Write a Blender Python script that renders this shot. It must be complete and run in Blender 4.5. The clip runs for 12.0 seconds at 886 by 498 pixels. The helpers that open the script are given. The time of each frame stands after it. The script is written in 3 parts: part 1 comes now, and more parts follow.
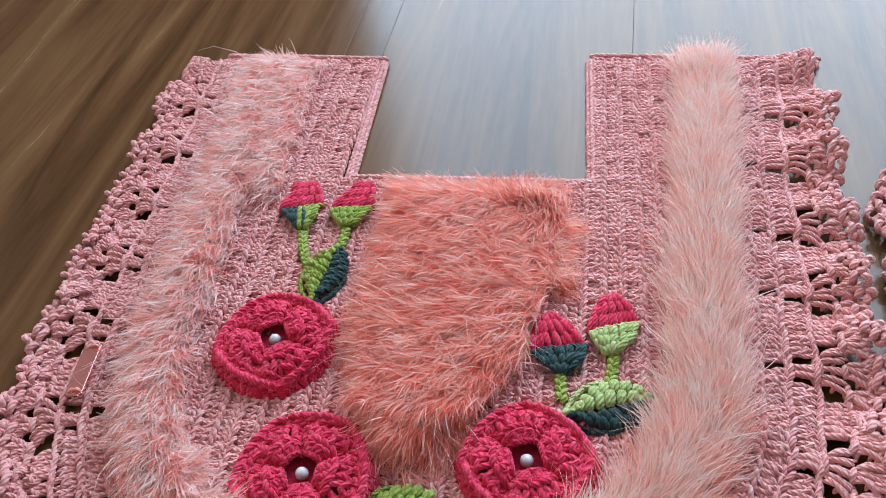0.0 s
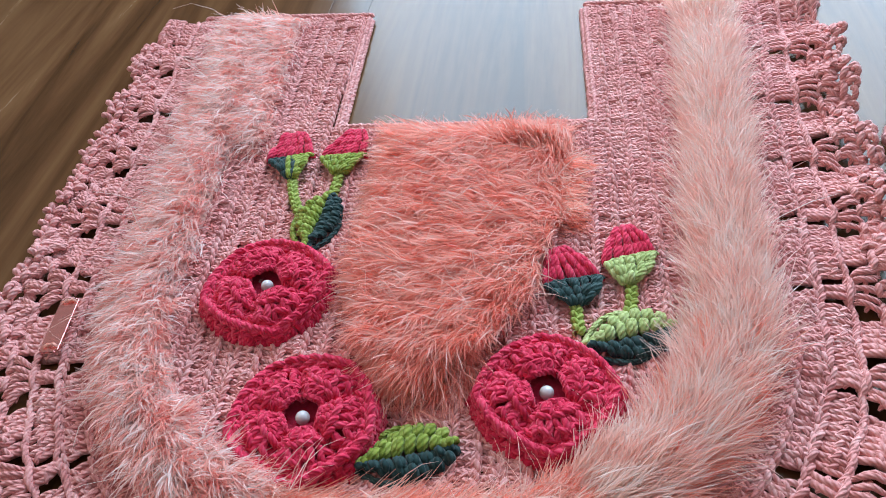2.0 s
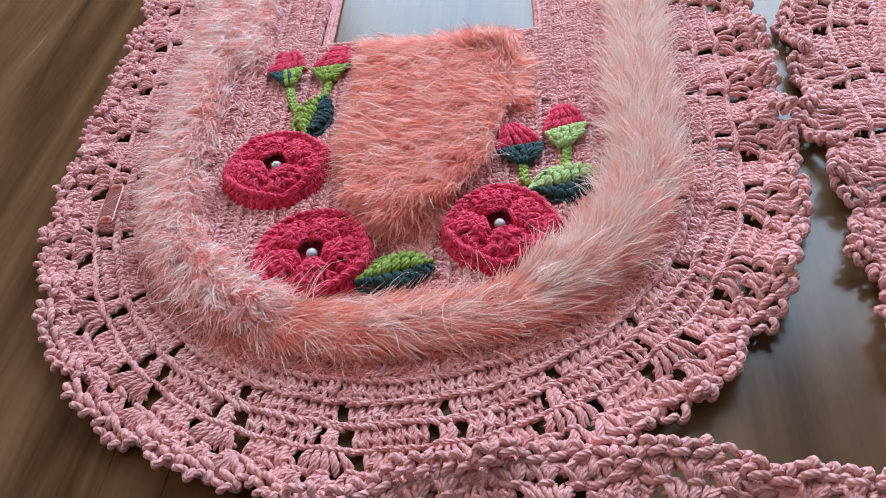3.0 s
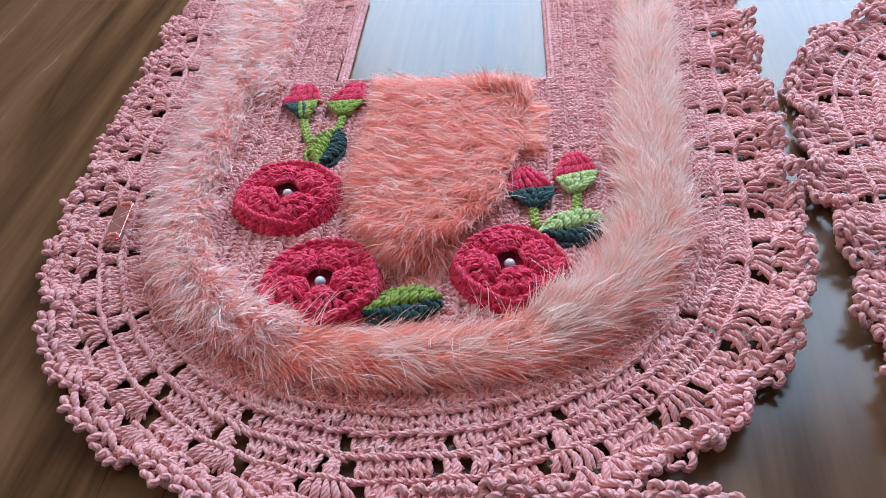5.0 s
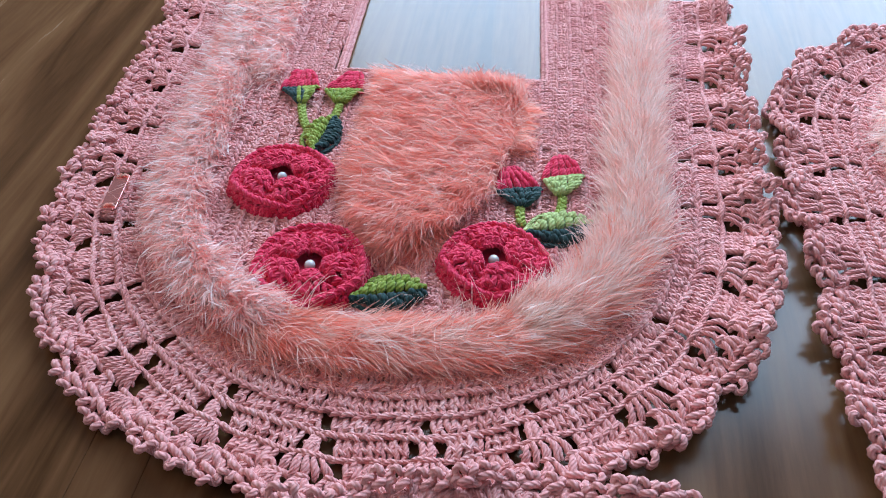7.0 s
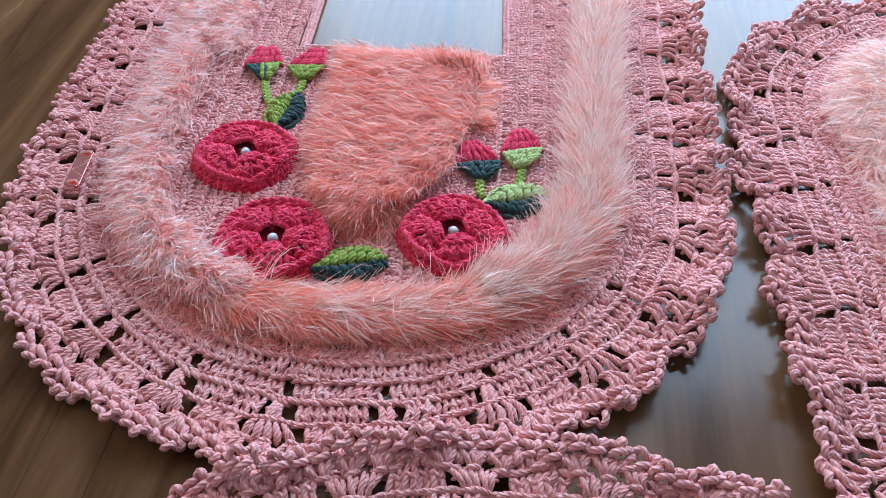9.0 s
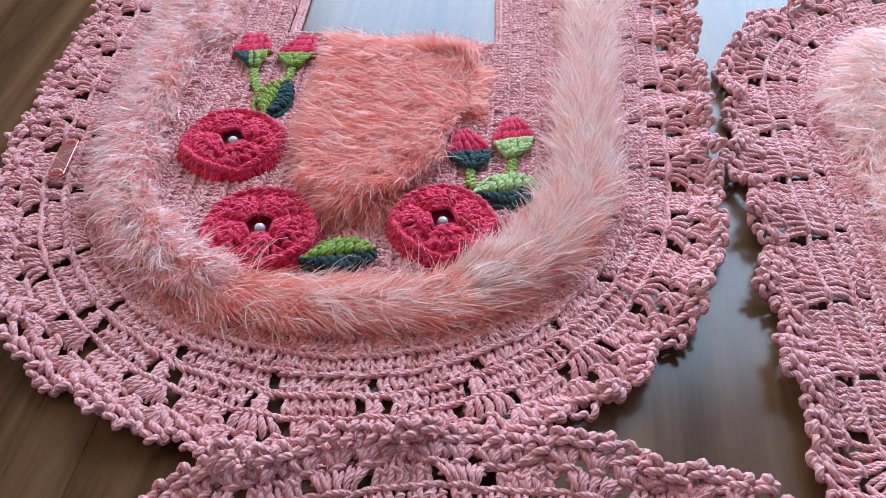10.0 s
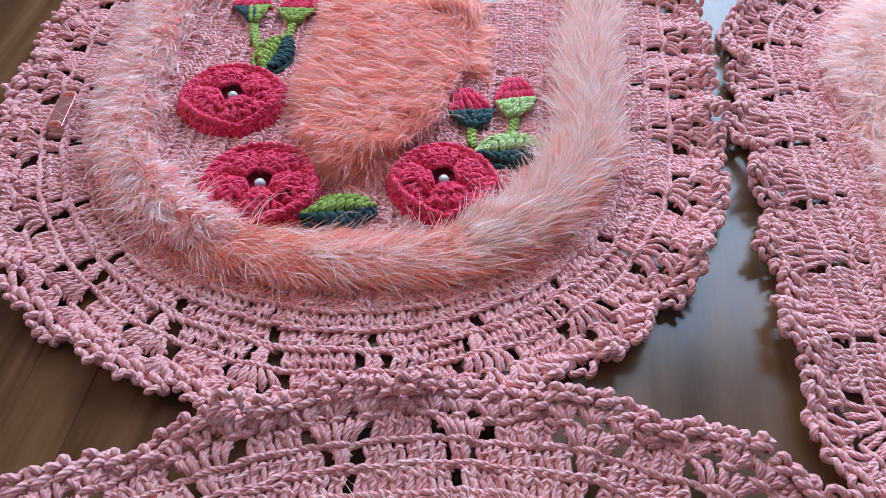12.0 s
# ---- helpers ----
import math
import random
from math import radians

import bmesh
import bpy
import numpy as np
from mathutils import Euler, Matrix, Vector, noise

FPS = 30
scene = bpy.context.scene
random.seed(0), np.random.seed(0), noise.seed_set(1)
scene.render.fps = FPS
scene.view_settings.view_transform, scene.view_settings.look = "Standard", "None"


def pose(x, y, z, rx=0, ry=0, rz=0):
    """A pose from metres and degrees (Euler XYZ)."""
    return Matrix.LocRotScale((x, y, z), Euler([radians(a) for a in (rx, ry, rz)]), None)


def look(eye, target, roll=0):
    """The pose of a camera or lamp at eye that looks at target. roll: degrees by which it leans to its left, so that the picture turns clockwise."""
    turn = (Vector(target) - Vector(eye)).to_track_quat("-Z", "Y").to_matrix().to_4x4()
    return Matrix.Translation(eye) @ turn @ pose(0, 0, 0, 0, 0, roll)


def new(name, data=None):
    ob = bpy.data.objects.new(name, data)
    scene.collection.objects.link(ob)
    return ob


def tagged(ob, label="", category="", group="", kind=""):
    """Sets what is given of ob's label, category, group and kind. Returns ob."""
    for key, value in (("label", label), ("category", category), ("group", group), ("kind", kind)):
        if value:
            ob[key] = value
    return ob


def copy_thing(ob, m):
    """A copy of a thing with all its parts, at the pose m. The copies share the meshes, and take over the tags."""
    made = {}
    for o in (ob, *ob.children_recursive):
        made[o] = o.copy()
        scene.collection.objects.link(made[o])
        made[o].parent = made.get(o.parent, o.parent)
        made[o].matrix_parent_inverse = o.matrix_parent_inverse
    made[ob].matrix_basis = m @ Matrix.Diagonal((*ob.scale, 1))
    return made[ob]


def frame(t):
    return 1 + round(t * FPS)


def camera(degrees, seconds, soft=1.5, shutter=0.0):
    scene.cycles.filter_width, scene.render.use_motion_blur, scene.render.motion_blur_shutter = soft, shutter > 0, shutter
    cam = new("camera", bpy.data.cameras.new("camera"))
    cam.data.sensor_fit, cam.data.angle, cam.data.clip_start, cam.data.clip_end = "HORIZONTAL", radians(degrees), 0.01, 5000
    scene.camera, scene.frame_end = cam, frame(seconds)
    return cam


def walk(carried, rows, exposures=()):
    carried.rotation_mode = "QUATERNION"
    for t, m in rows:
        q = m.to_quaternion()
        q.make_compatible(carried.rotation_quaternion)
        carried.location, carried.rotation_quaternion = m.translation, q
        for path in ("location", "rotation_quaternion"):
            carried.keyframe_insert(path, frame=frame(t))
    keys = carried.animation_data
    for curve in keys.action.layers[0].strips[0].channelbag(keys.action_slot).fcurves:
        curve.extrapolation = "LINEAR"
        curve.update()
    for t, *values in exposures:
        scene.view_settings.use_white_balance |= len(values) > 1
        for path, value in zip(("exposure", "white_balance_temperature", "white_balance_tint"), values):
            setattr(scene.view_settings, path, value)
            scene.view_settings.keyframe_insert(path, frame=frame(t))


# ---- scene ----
cam = camera(57.0, 12.0, soft=1.05)
PATH = [
    (0, (0.066, -0.287, 0.507), (-0.039, 1.1, -0.93), -7.2),
    (0.5, (0.066, -0.257, 0.436), (-0.031, 1.145, -0.987), -9.3),
    (1, (0.041, -0.244, 0.424), (-0.036, 1.178, -0.98), -8.2),
    (1.5, (0.05, -0.261, 0.427), (-0.012, 1.172, -0.967), -7.6),
    (2, (0.042, -0.304, 0.435), (-0.01, 1.119, -0.969), -7.6),
    (2.5, (0.049, -0.377, 0.466), (0.014, 1.013, -0.972), -7.7),
    (3, (0.046, -0.469, 0.477), (0.013, 0.908, -0.974), -9.9),
    (3.5, (0.025, -0.489, 0.48), (-0.003, 0.914, -0.945), -9.0),
    (3.7, (0.029, -0.488, 0.48), (0.016, 0.955, -0.904), -8.5),
    (5.5, (0.017, -0.475, 0.47), (0.054, 0.985, -0.896), -3.1),
    (6, (0.015, -0.482, 0.483), (0.058, 0.977, -0.884), -2.0),
    (6.5, (0.017, -0.488, 0.49), (0.074, 0.966, -0.883), -0.6),
    (7, (0.014, -0.49, 0.492), (0.094, 0.944, -0.9), 0.7),
    (8.8, (0.027, -0.497, 0.501), (0.163, 0.877, -0.947), 2.0),
    (9, (0.029, -0.508, 0.497), (0.158, 0.891, -0.926), 1.5),
    (9.5, (0.029, -0.502, 0.494), (0.156, 0.89, -0.936), 1.4),
    (10, (0.036, -0.501, 0.493), (0.171, 0.876, -0.951), 1.8),
    (10.5, (0.038, -0.496, 0.489), (0.181, 0.872, -0.963), 2.2),
    (11, (0.039, -0.497, 0.488), (0.185, 0.86, -0.974), 2.6),
    (11.5, (0.033, -0.493, 0.491), (0.178, 0.859, -0.975), 2.8),
    (12, (0.031, -0.507, 0.486), (0.177, 0.814, -1.008), 3.2),
]
walk(cam, [(t, look(eye, target, roll)) for t, eye, target, roll in PATH],
     [(0.0, 0.05, 6500, 10), (2.5, 0.12, 6450, 10), (3.5, 0.15, 6050, 10), (6.5, 0.14, 5950, 10), (12.0, 0.22, 5750, 11)])
MAIN_TURN = -8.5
MAIN_AT = (0.0357, 0.12)

# ---- world, window light, side fill ----
world = bpy.data.worlds.new("sky")
scene.world = world
world.use_nodes = True
wn = world.node_tree.nodes
sky = wn.new("ShaderNodeTexSky")
sky.sky_type, sky.sun_disc = "NISHITA", False
sky.sun_elevation, sky.sun_rotation = radians(48), radians(20)
wn["Background"].inputs[1].default_value = 0.12
world.node_tree.links.new(sky.outputs[0], wn["Background"].inputs[0])


def area_lamp(name, at, target, w, h, power, colour):
    data = bpy.data.lights.new(name, "AREA")
    data.shape, data.size, data.size_y, data.energy, data.color = "RECTANGLE", w, h, power, colour
    ob = new(name, data)
    ob.matrix_world = look(at, target)
    return ob


area_lamp("window_daylight", (0.90, 1.37, 1.28), (0.90, 0, 1.28), 2.1, 2.0, 103, (0.58, 0.79, 1.0))
# added warm fill from the unseen left, brightens the left fur
area_lamp("side_fill_lamp", (-1.96, 0.55, 1.45), (0, 0.55, 1.2), 1.1, 1.3, 19, (1.0, 0.85, 0.72))


# ---- materials ----
def node(m, kind, **values):
    n = m.node_tree.nodes.new(kind)
    for key, value in values.items():
        n.inputs[key.replace("_", " ")].default_value = value
    return n


def material(name, rough=0.8):
    m = bpy.data.materials.new(name)
    m.use_nodes = True
    b = m.node_tree.nodes["Principled BSDF"]
    b.inputs["Roughness"].default_value = rough
    return m, b, m.node_tree.links


def ramp(m, stops):
    r = m.node_tree.nodes.new("ShaderNodeValToRGB")
    while len(r.color_ramp.elements) < len(stops):
        r.color_ramp.elements.new(0.5)
    for e, (p, c) in zip(r.color_ramp.elements, stops):
        e.position, e.color = p, (*c, 1)
    return r


def yarn(name, low, mid, high, plies=4.0, sheen=0.16):
    """Plied cotton: flecked colour along the strand and a helical ply relief, from the strand's own UV."""
    m, b, link = material(name, 0.96)
    uv = node(m, "ShaderNodeUVMap")
    uv.uv_map = "strand"
    sep = node(m, "ShaderNodeSeparateXYZ")
    link.new(uv.outputs[0], sep.inputs[0])
    mul = node(m, "ShaderNodeMath")
    mul.operation, mul.inputs[1].default_value = "MULTIPLY", plies
    link.new(sep.outputs[0], mul.inputs[0])
    add = node(m, "ShaderNodeMath")
    add.operation = "ADD"
    link.new(mul.outputs[0], add.inputs[0])
    link.new(sep.outputs[1], add.inputs[1])
    tau = node(m, "ShaderNodeMath")
    tau.operation, tau.inputs[1].default_value = "MULTIPLY", 2 * math.pi
    link.new(add.outputs[0], tau.inputs[0])
    sine = node(m, "ShaderNodeMath")
    sine.operation = "SINE"
    link.new(tau.outputs[0], sine.inputs[0])
    geo = node(m, "ShaderNodeNewGeometry")
    tc = node(m, "ShaderNodeTexCoord")
    fleck = node(m, "ShaderNodeTexNoise", Scale=420.0, Detail=3.0, Roughness=0.7)
    link.new(tc.outputs["Object"], fleck.inputs["Vector"])
    broad = node(m, "ShaderNodeTexNoise", Scale=28.0, Detail=2.0)
    link.new(tc.outputs["Object"], broad.inputs["Vector"])
    mixv = node(m, "ShaderNodeMath")
    mixv.operation = "MULTIPLY_ADD"
    mixv.inputs[1].default_value = 0.30
    link.new(geo.outputs["Random Per Island"], mixv.inputs[0])
    half = node(m, "ShaderNodeMath")
    half.operation, half.inputs[1].default_value = "MULTIPLY", 0.42
    link.new(fleck.outputs[0], half.inputs[0])
    half2 = node(m, "ShaderNodeMath")
    half2.operation, half2.inputs[1].default_value = "MULTIPLY_ADD", 0.28
    link.new(broad.outputs[0], half2.inputs[0])
    link.new(half.outputs[0], half2.inputs[2])
    link.new(half2.outputs[0], mixv.inputs[2])
    # shade in the grooves between plies, painted as a slightly darker tone
    ply = node(m, "ShaderNodeMath")
    ply.operation, ply.inputs[1].default_value = "MULTIPLY_ADD", 0.08
    link.new(sine.outputs[0], ply.inputs[0])
    link.new(mixv.outputs[0], ply.inputs[2])
    col = ramp(m, [(0.22, low), (0.5, mid), (0.78, high)])
    link.new(ply.outputs[0], col.inputs[0])
    link.new(col.outputs[0], b.inputs["Base Color"])
    relief = node(m, "ShaderNodeMath")
    relief.operation, relief.inputs[1].default_value = "MULTIPLY_ADD", 1.0
    link.new(sine.outputs[0], relief.inputs[0])
    link.new(fleck.outputs[0], relief.inputs[2])
    bump = node(m, "ShaderNodeBump", Strength=0.55, Distance=0.0006)
    link.new(relief.outputs[0], bump.inputs["Height"])
    link.new(bump.outputs[0], b.inputs["Normal"])
    b.inputs["Sheen Weight"].default_value = sheen
    b.inputs["Sheen Roughness"].default_value = 0.5
    b.inputs["Specular IOR Level"].default_value = 0.10
    return m


PINK = yarn("rose_pink_cotton_yarn", (0.55, 0.186, 0.174), (0.78, 0.342, 0.318), (0.89, 0.52, 0.495))
CRIMSON = yarn("crimson_cotton_yarn", (0.50, 0.013, 0.048), (0.71, 0.032, 0.088), (0.84, 0.10, 0.17))
LIME = yarn("lime_green_cotton_yarn", (0.15, 0.21, 0.025), (0.27, 0.34, 0.055), (0.42, 0.49, 0.14))
PALE_LIME = yarn("pale_lime_cotton_yarn", (0.28, 0.35, 0.10), (0.42, 0.49, 0.18), (0.57, 0.62, 0.30))
BOTTLE = yarn("bottle_green_cotton_yarn", (0.012, 0.030, 0.030), (0.026, 0.058, 0.056), (0.06, 0.11, 0.105))


def fur_material(name, low, mid, high, broad_share=0.36, own=0.72):
    m, b, link = material(name, 0.28)
    geo = node(m, "ShaderNodeNewGeometry")
    tc = node(m, "ShaderNodeTexCoord")
    broad = node(m, "ShaderNodeTexNoise", Scale=44.0, Detail=3.0)
    link.new(tc.outputs["Object"], broad.inputs["Vector"])
    a = node(m, "ShaderNodeMath")
    a.operation, a.inputs[1].default_value = "MULTIPLY", own
    link.new(geo.outputs["Random Per Island"], a.inputs[0])
    s = node(m, "ShaderNodeMath")
    s.operation, s.inputs[1].default_value = "MULTIPLY_ADD", broad_share
    link.new(broad.outputs[0], s.inputs[0])
    link.new(a.outputs[0], s.inputs[2])
    # the near-white last stop paints glossy glints onto single strands
    col = ramp(m, [(0.18, low), (0.50, mid), (0.78, high), (1.0, (0.97, 0.90, 0.85))])
    link.new(s.outputs[0], col.inputs[0])
    link.new(col.outputs[0], b.inputs["Base Color"])
    b.inputs["Specular IOR Level"].default_value = 0.5
    tr = node(m, "ShaderNodeBsdfTranslucent")
    link.new(col.outputs[0], tr.inputs[0])
    mix = node(m, "ShaderNodeMixShader")
    mix.inputs[0].default_value = 0.58
    link.new(b.outputs[0], mix.inputs[1])
    link.new(tr.outputs[0], mix.inputs[2])
    link.new(mix.outputs[0], m.node_tree.nodes["Material Output"].inputs[0])
    return m


FUR = fur_material("peach_eyelash_yarn", (0.94, 0.30, 0.21), (0.98, 0.49, 0.39), (0.99, 0.70, 0.61), 0.62, 0.46)
# lightened so that the lit look of the right leg sits in the colour
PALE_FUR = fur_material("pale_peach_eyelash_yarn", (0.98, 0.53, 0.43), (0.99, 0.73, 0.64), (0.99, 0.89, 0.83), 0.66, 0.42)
# left leg: window gloss painted as whitish strands, shade as coral ones
GLINT_FUR = fur_material("glint_pink_eyelash_yarn", (0.95, 0.32, 0.25), (0.98, 0.60, 0.53), (0.99, 0.88, 0.85), 0.66, 0.54)
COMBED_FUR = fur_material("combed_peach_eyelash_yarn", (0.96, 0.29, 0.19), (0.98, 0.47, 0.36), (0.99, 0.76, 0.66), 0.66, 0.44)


def wood_material():
    m, b, link = material("varnished_brown_wood", 0.22)
    tc = node(m, "ShaderNodeTexCoord")
    info = node(m, "ShaderNodeObjectInfo")
    mp = node(m, "ShaderNodeMapping")
    mp.inputs["Scale"].default_value = (1.0, 0.075, 1.0)
    link.new(tc.outputs["Object"], mp.inputs[0])
    shift = node(m, "ShaderNodeVectorMath")
    shift.operation = "ADD"
    link.new(mp.outputs[0], shift.inputs[0])
    sc = node(m, "ShaderNodeMath")
    sc.operation, sc.inputs[1].default_value = "MULTIPLY", 7.0
    link.new(info.outputs["Random"], sc.inputs[0])
    link.new(sc.outputs[0], shift.inputs[1])
    bands = node(m, "ShaderNodeTexNoise", Scale=17.0, Detail=4.0, Roughness=0.55, Distortion=1.2)
    link.new(shift.outputs[0], bands.inputs["Vector"])
    fine = node(m, "ShaderNodeTexNoise", Scale=240.0, Detail=4.0, Roughness=0.7)
    link.new(shift.outputs[0], fine.inputs["Vector"])
    s = node(m, "ShaderNodeMath")
    s.operation, s.inputs[1].default_value = "MULTIPLY_ADD", 0.16
    link.new(fine.outputs[0], s.inputs[0])
    t = node(m, "ShaderNodeMath")
    t.operation, t.inputs[1].default_value = "MULTIPLY_ADD", 0.85
    link.new(bands.outputs[0], t.inputs[0])
    link.new(s.outputs[0], t.inputs[2])
    s.inputs[2].default_value = -0.01
    col = ramp(m, [(0.33, (0.058, 0.024, 0.009)), (0.48, (0.120, 0.053, 0.021)), (0.62, (0.170, 0.082, 0.034)), (0.75, (0.24, 0.130, 0.060))])
    link.new(t.outputs[0], col.inputs[0])
    link.new(col.outputs[0], b.inputs["Base Color"])
    rr = ramp(m, [(0.3, (0.16, 0.16, 0.16)), (0.75, (0.30, 0.30, 0.30))])
    link.new(t.outputs[0], rr.inputs[0])
    link.new(rr.outputs[0], b.inputs["Roughness"])
    b.inputs["Specular IOR Level"].default_value = 0.31
    bump = node(m, "ShaderNodeBump", Strength=0.12, Distance=0.0006)
    link.new(fine.outputs[0], bump.inputs["Height"])
    link.new(bump.outputs[0], b.inputs["Normal"])
    return m


WOOD = wood_material()


def plain(name, colour, rough, metal=0.0, scale=60.0, bump_by=0.0003, vary=0.12):
    m, b, link = material(name, rough)
    b.inputs["Metallic"].default_value = metal
    tc = node(m, "ShaderNodeTexCoord")
    nz = node(m, "ShaderNodeTexNoise", Scale=scale, Detail=4.0)
    link.new(tc.outputs["Object"], nz.inputs["Vector"])
    col = ramp(m, [(0.3, tuple(c * (1 - vary) for c in colour)), (0.7, tuple(min(1, c * (1 + vary)) for c in colour))])
    link.new(nz.outputs[0], col.inputs[0])
    link.new(col.outputs[0], b.inputs["Base Color"])
    bump = node(m, "ShaderNodeBump", Strength=0.3, Distance=bump_by)
    link.new(nz.outputs[0], bump.inputs["Height"])
    link.new(bump.outputs[0], b.inputs["Normal"])
    return m


PLASTER = plain("beige_wall_paint", (0.30, 0.285, 0.27), 0.9, scale=9.0)
PEARL = plain("white_pearl", (0.70, 0.68, 0.69), 0.18, scale=200.0, bump_by=0.00003, vary=0.03)
ROSE_METAL = plain("rose_metal_plate", (0.86, 0.36, 0.34), 0.24, metal=0.85, scale=300.0, bump_by=0.00003, vary=0.05)
LEATHER = plain("salmon_leather", (0.62, 0.30, 0.25), 0.45, scale=400.0)
INK = plain("brown_ink", (0.12, 0.05, 0.04), 0.6)


# ---- mesh helpers ----
def mesh_object(name, verts, faces, mat, parent=None, label="", uvs=None, smooth=True):
    """verts (n, 3); faces (m, 4) as arrays; uvs (m * 4, 2)."""
    me = bpy.data.meshes.new(name)
    nv, nf = len(verts), len(faces)
    k = faces.shape[1]
    me.vertices.add(nv)
    me.vertices.foreach_set("co", np.ascontiguousarray(verts, dtype=np.float32).ravel())
    me.loops.add(nf * k)
    me.loops.foreach_set("vertex_index", np.ascontiguousarray(faces, dtype=np.int32).ravel())
    me.polygons.add(nf)
    me.polygons.foreach_set("loop_start", np.arange(0, nf * k, k, dtype=np.int32))
    me.update(calc_edges=True)
    if uvs is not None:
        layer = me.uv_layers.new(name="strand")
        layer.data.foreach_set("uv", np.ascontiguousarray(uvs, dtype=np.float32).ravel())
    me.polygons.foreach_set("use_smooth", np.full(nf, smooth))
    me.materials.append(mat)
    ob = new(name, me)
    if parent is not None:
        ob.parent = parent
    if label:
        tagged(ob, label)
    return ob


def part(name, bm, mat, parent, label="", smooth=True):
    me = bpy.data.meshes.new(name)
    bm.to_mesh(me)
    bm.free()
    me.materials.append(mat)
    me.polygons.foreach_set("use_smooth", np.full(len(me.polygons), smooth))
    ob = new(name, me)
    ob.parent = parent
    if label:
        tagged(ob, label)
    return ob


SIDES = 6


def tubes(name, strands, mat, parent, label=""):
    """One mesh of yarn strands. strands: a list of (paths (n, k, 3), radius (n, k))."""
    vs, fs, us, base = [], [], [], 0
    ang = np.linspace(0, 2 * np.pi, SIDES, endpoint=False)
    for path, rad in strands:
        path = np.asarray(path, float)
        n, k, _ = path.shape
        if n == 0:
            continue
        rad = np.broadcast_to(rad, (n, k))
        tan = np.gradient(path, axis=1)
        tan /= np.linalg.norm(tan, axis=2, keepdims=True) + 1e-9
        up = np.zeros_like(tan)
        up[..., 2] = 1
        side = np.cross(tan, up)
        ln = np.linalg.norm(side, axis=2, keepdims=True)
        side = np.where(ln < 0.05, np.array([1.0, 0, 0]), side / (ln + 1e-9))
        top = np.cross(side, tan)
        ring = side[:, :, None, :] * np.cos(ang)[None, None, :, None] + top[:, :, None, :] * np.sin(ang)[None, None, :, None]
        v = path[:, :, None, :] + ring * rad[:, :, None, None]
        length = np.concatenate([np.zeros((n, 1)), np.cumsum(np.linalg.norm(np.diff(path, axis=1), axis=2), axis=1)], axis=1) / 0.0042
        length += np.random.rand(n, 1)
        idx = base + np.arange(n * k * SIDES).reshape(n, k, SIDES)
        nxt = np.roll(idx, -1, axis=2)
        f = np.stack([idx[:, :-1], nxt[:, :-1], nxt[:, 1:], idx[:, 1:]], axis=-1)
        a0 = np.broadcast_to(np.arange(SIDES) / SIDES, (n, k - 1, SIDES))
        a1 = a0 + 1 / SIDES
        l0 = np.broadcast_to(length[:, :-1, None], (n, k - 1, SIDES))
        l1 = np.broadcast_to(length[:, 1:, None], (n, k - 1, SIDES))
        u = np.stack([np.stack([a0, l0], -1), np.stack([a1, l0], -1), np.stack([a1, l1], -1), np.stack([a0, l1], -1)], axis=-2)
        vs.append(v.reshape(-1, 3))
        fs.append(f.reshape(-1, 4))
        us.append(u.reshape(-1, 2))
        base += n * k * SIDES
    return mesh_object(name, np.concatenate(vs), np.concatenate(fs), mat, parent, label, np.concatenate(us))


K = 6
T = np.linspace(0, 1, K)
TIP = np.array([0.45, 0.95, 1.0, 1.0, 0.95, 0.45])


class Run:
    """A line on the cloth: s metres along it, d metres to its outer side."""

    def __init__(self, xy, lift=None, warp=None, wobble=0.0):
        self.warp, self.wobble = warp, wobble
        xy = np.asarray(xy, float)
        step = np.r_[0, np.cumsum(np.linalg.norm(np.diff(xy, axis=0), axis=1))]
        self.length = step[-1]
        s = np.linspace(0, self.length, max(40, int(self.length / 0.004)))
        self.s, self.x, self.y = s, np.interp(s, step, xy[:, 0]), np.interp(s, step, xy[:, 1])
        tx, ty = np.gradient(self.x), np.gradient(self.y)
        kernel = np.ones(7) / 7
        tx, ty = (np.convolve(np.pad(v, 3, mode="edge"), kernel, "valid") for v in (tx, ty))
        ln = np.hypot(tx, ty)
        self.tx, self.ty = tx / ln, ty / ln
        self.nx, self.ny = ty / ln, -tx / ln
        self.lift = lift or (lambda s, d: 0 * s)

    def at(self, s, d, z):
        s, d, z = np.broadcast_arrays(s, d, z)
        flat = d
        if self.warp is not None:
            d = self.warp(s, d)
        if self.wobble:
            d = d + self.wobble * (np.sin(s * 83 + d * 60) + 0.7 * np.sin(s * 191 + 2.0 + d * 210))
            s = s + self.wobble * (np.sin(s * 61 + d * 170) + 0.6 * np.sin(d * 390 + s * 37))
        over = np.where(s < 0, s, np.where(s > self.length, s - self.length, 0))
        x, y, nx, ny, tx, ty = (np.interp(s, self.s, v) for v in (self.x, self.y, self.nx, self.ny, self.tx, self.ty))
        return np.stack([x + nx * d + tx * over, y + ny * d + ty * over, z + self.lift(s, flat)], axis=-1)


def jitter(n, by):
    return np.random.normal(0, by, (n, 1))


def curve3(a, b, c):
    """A bent line from a over b to c, as K samples."""
    return (1 - T) ** 2 * a + 2 * T * (1 - T) * (2 * b - 0.5 * (a + c)) + T ** 2 * c


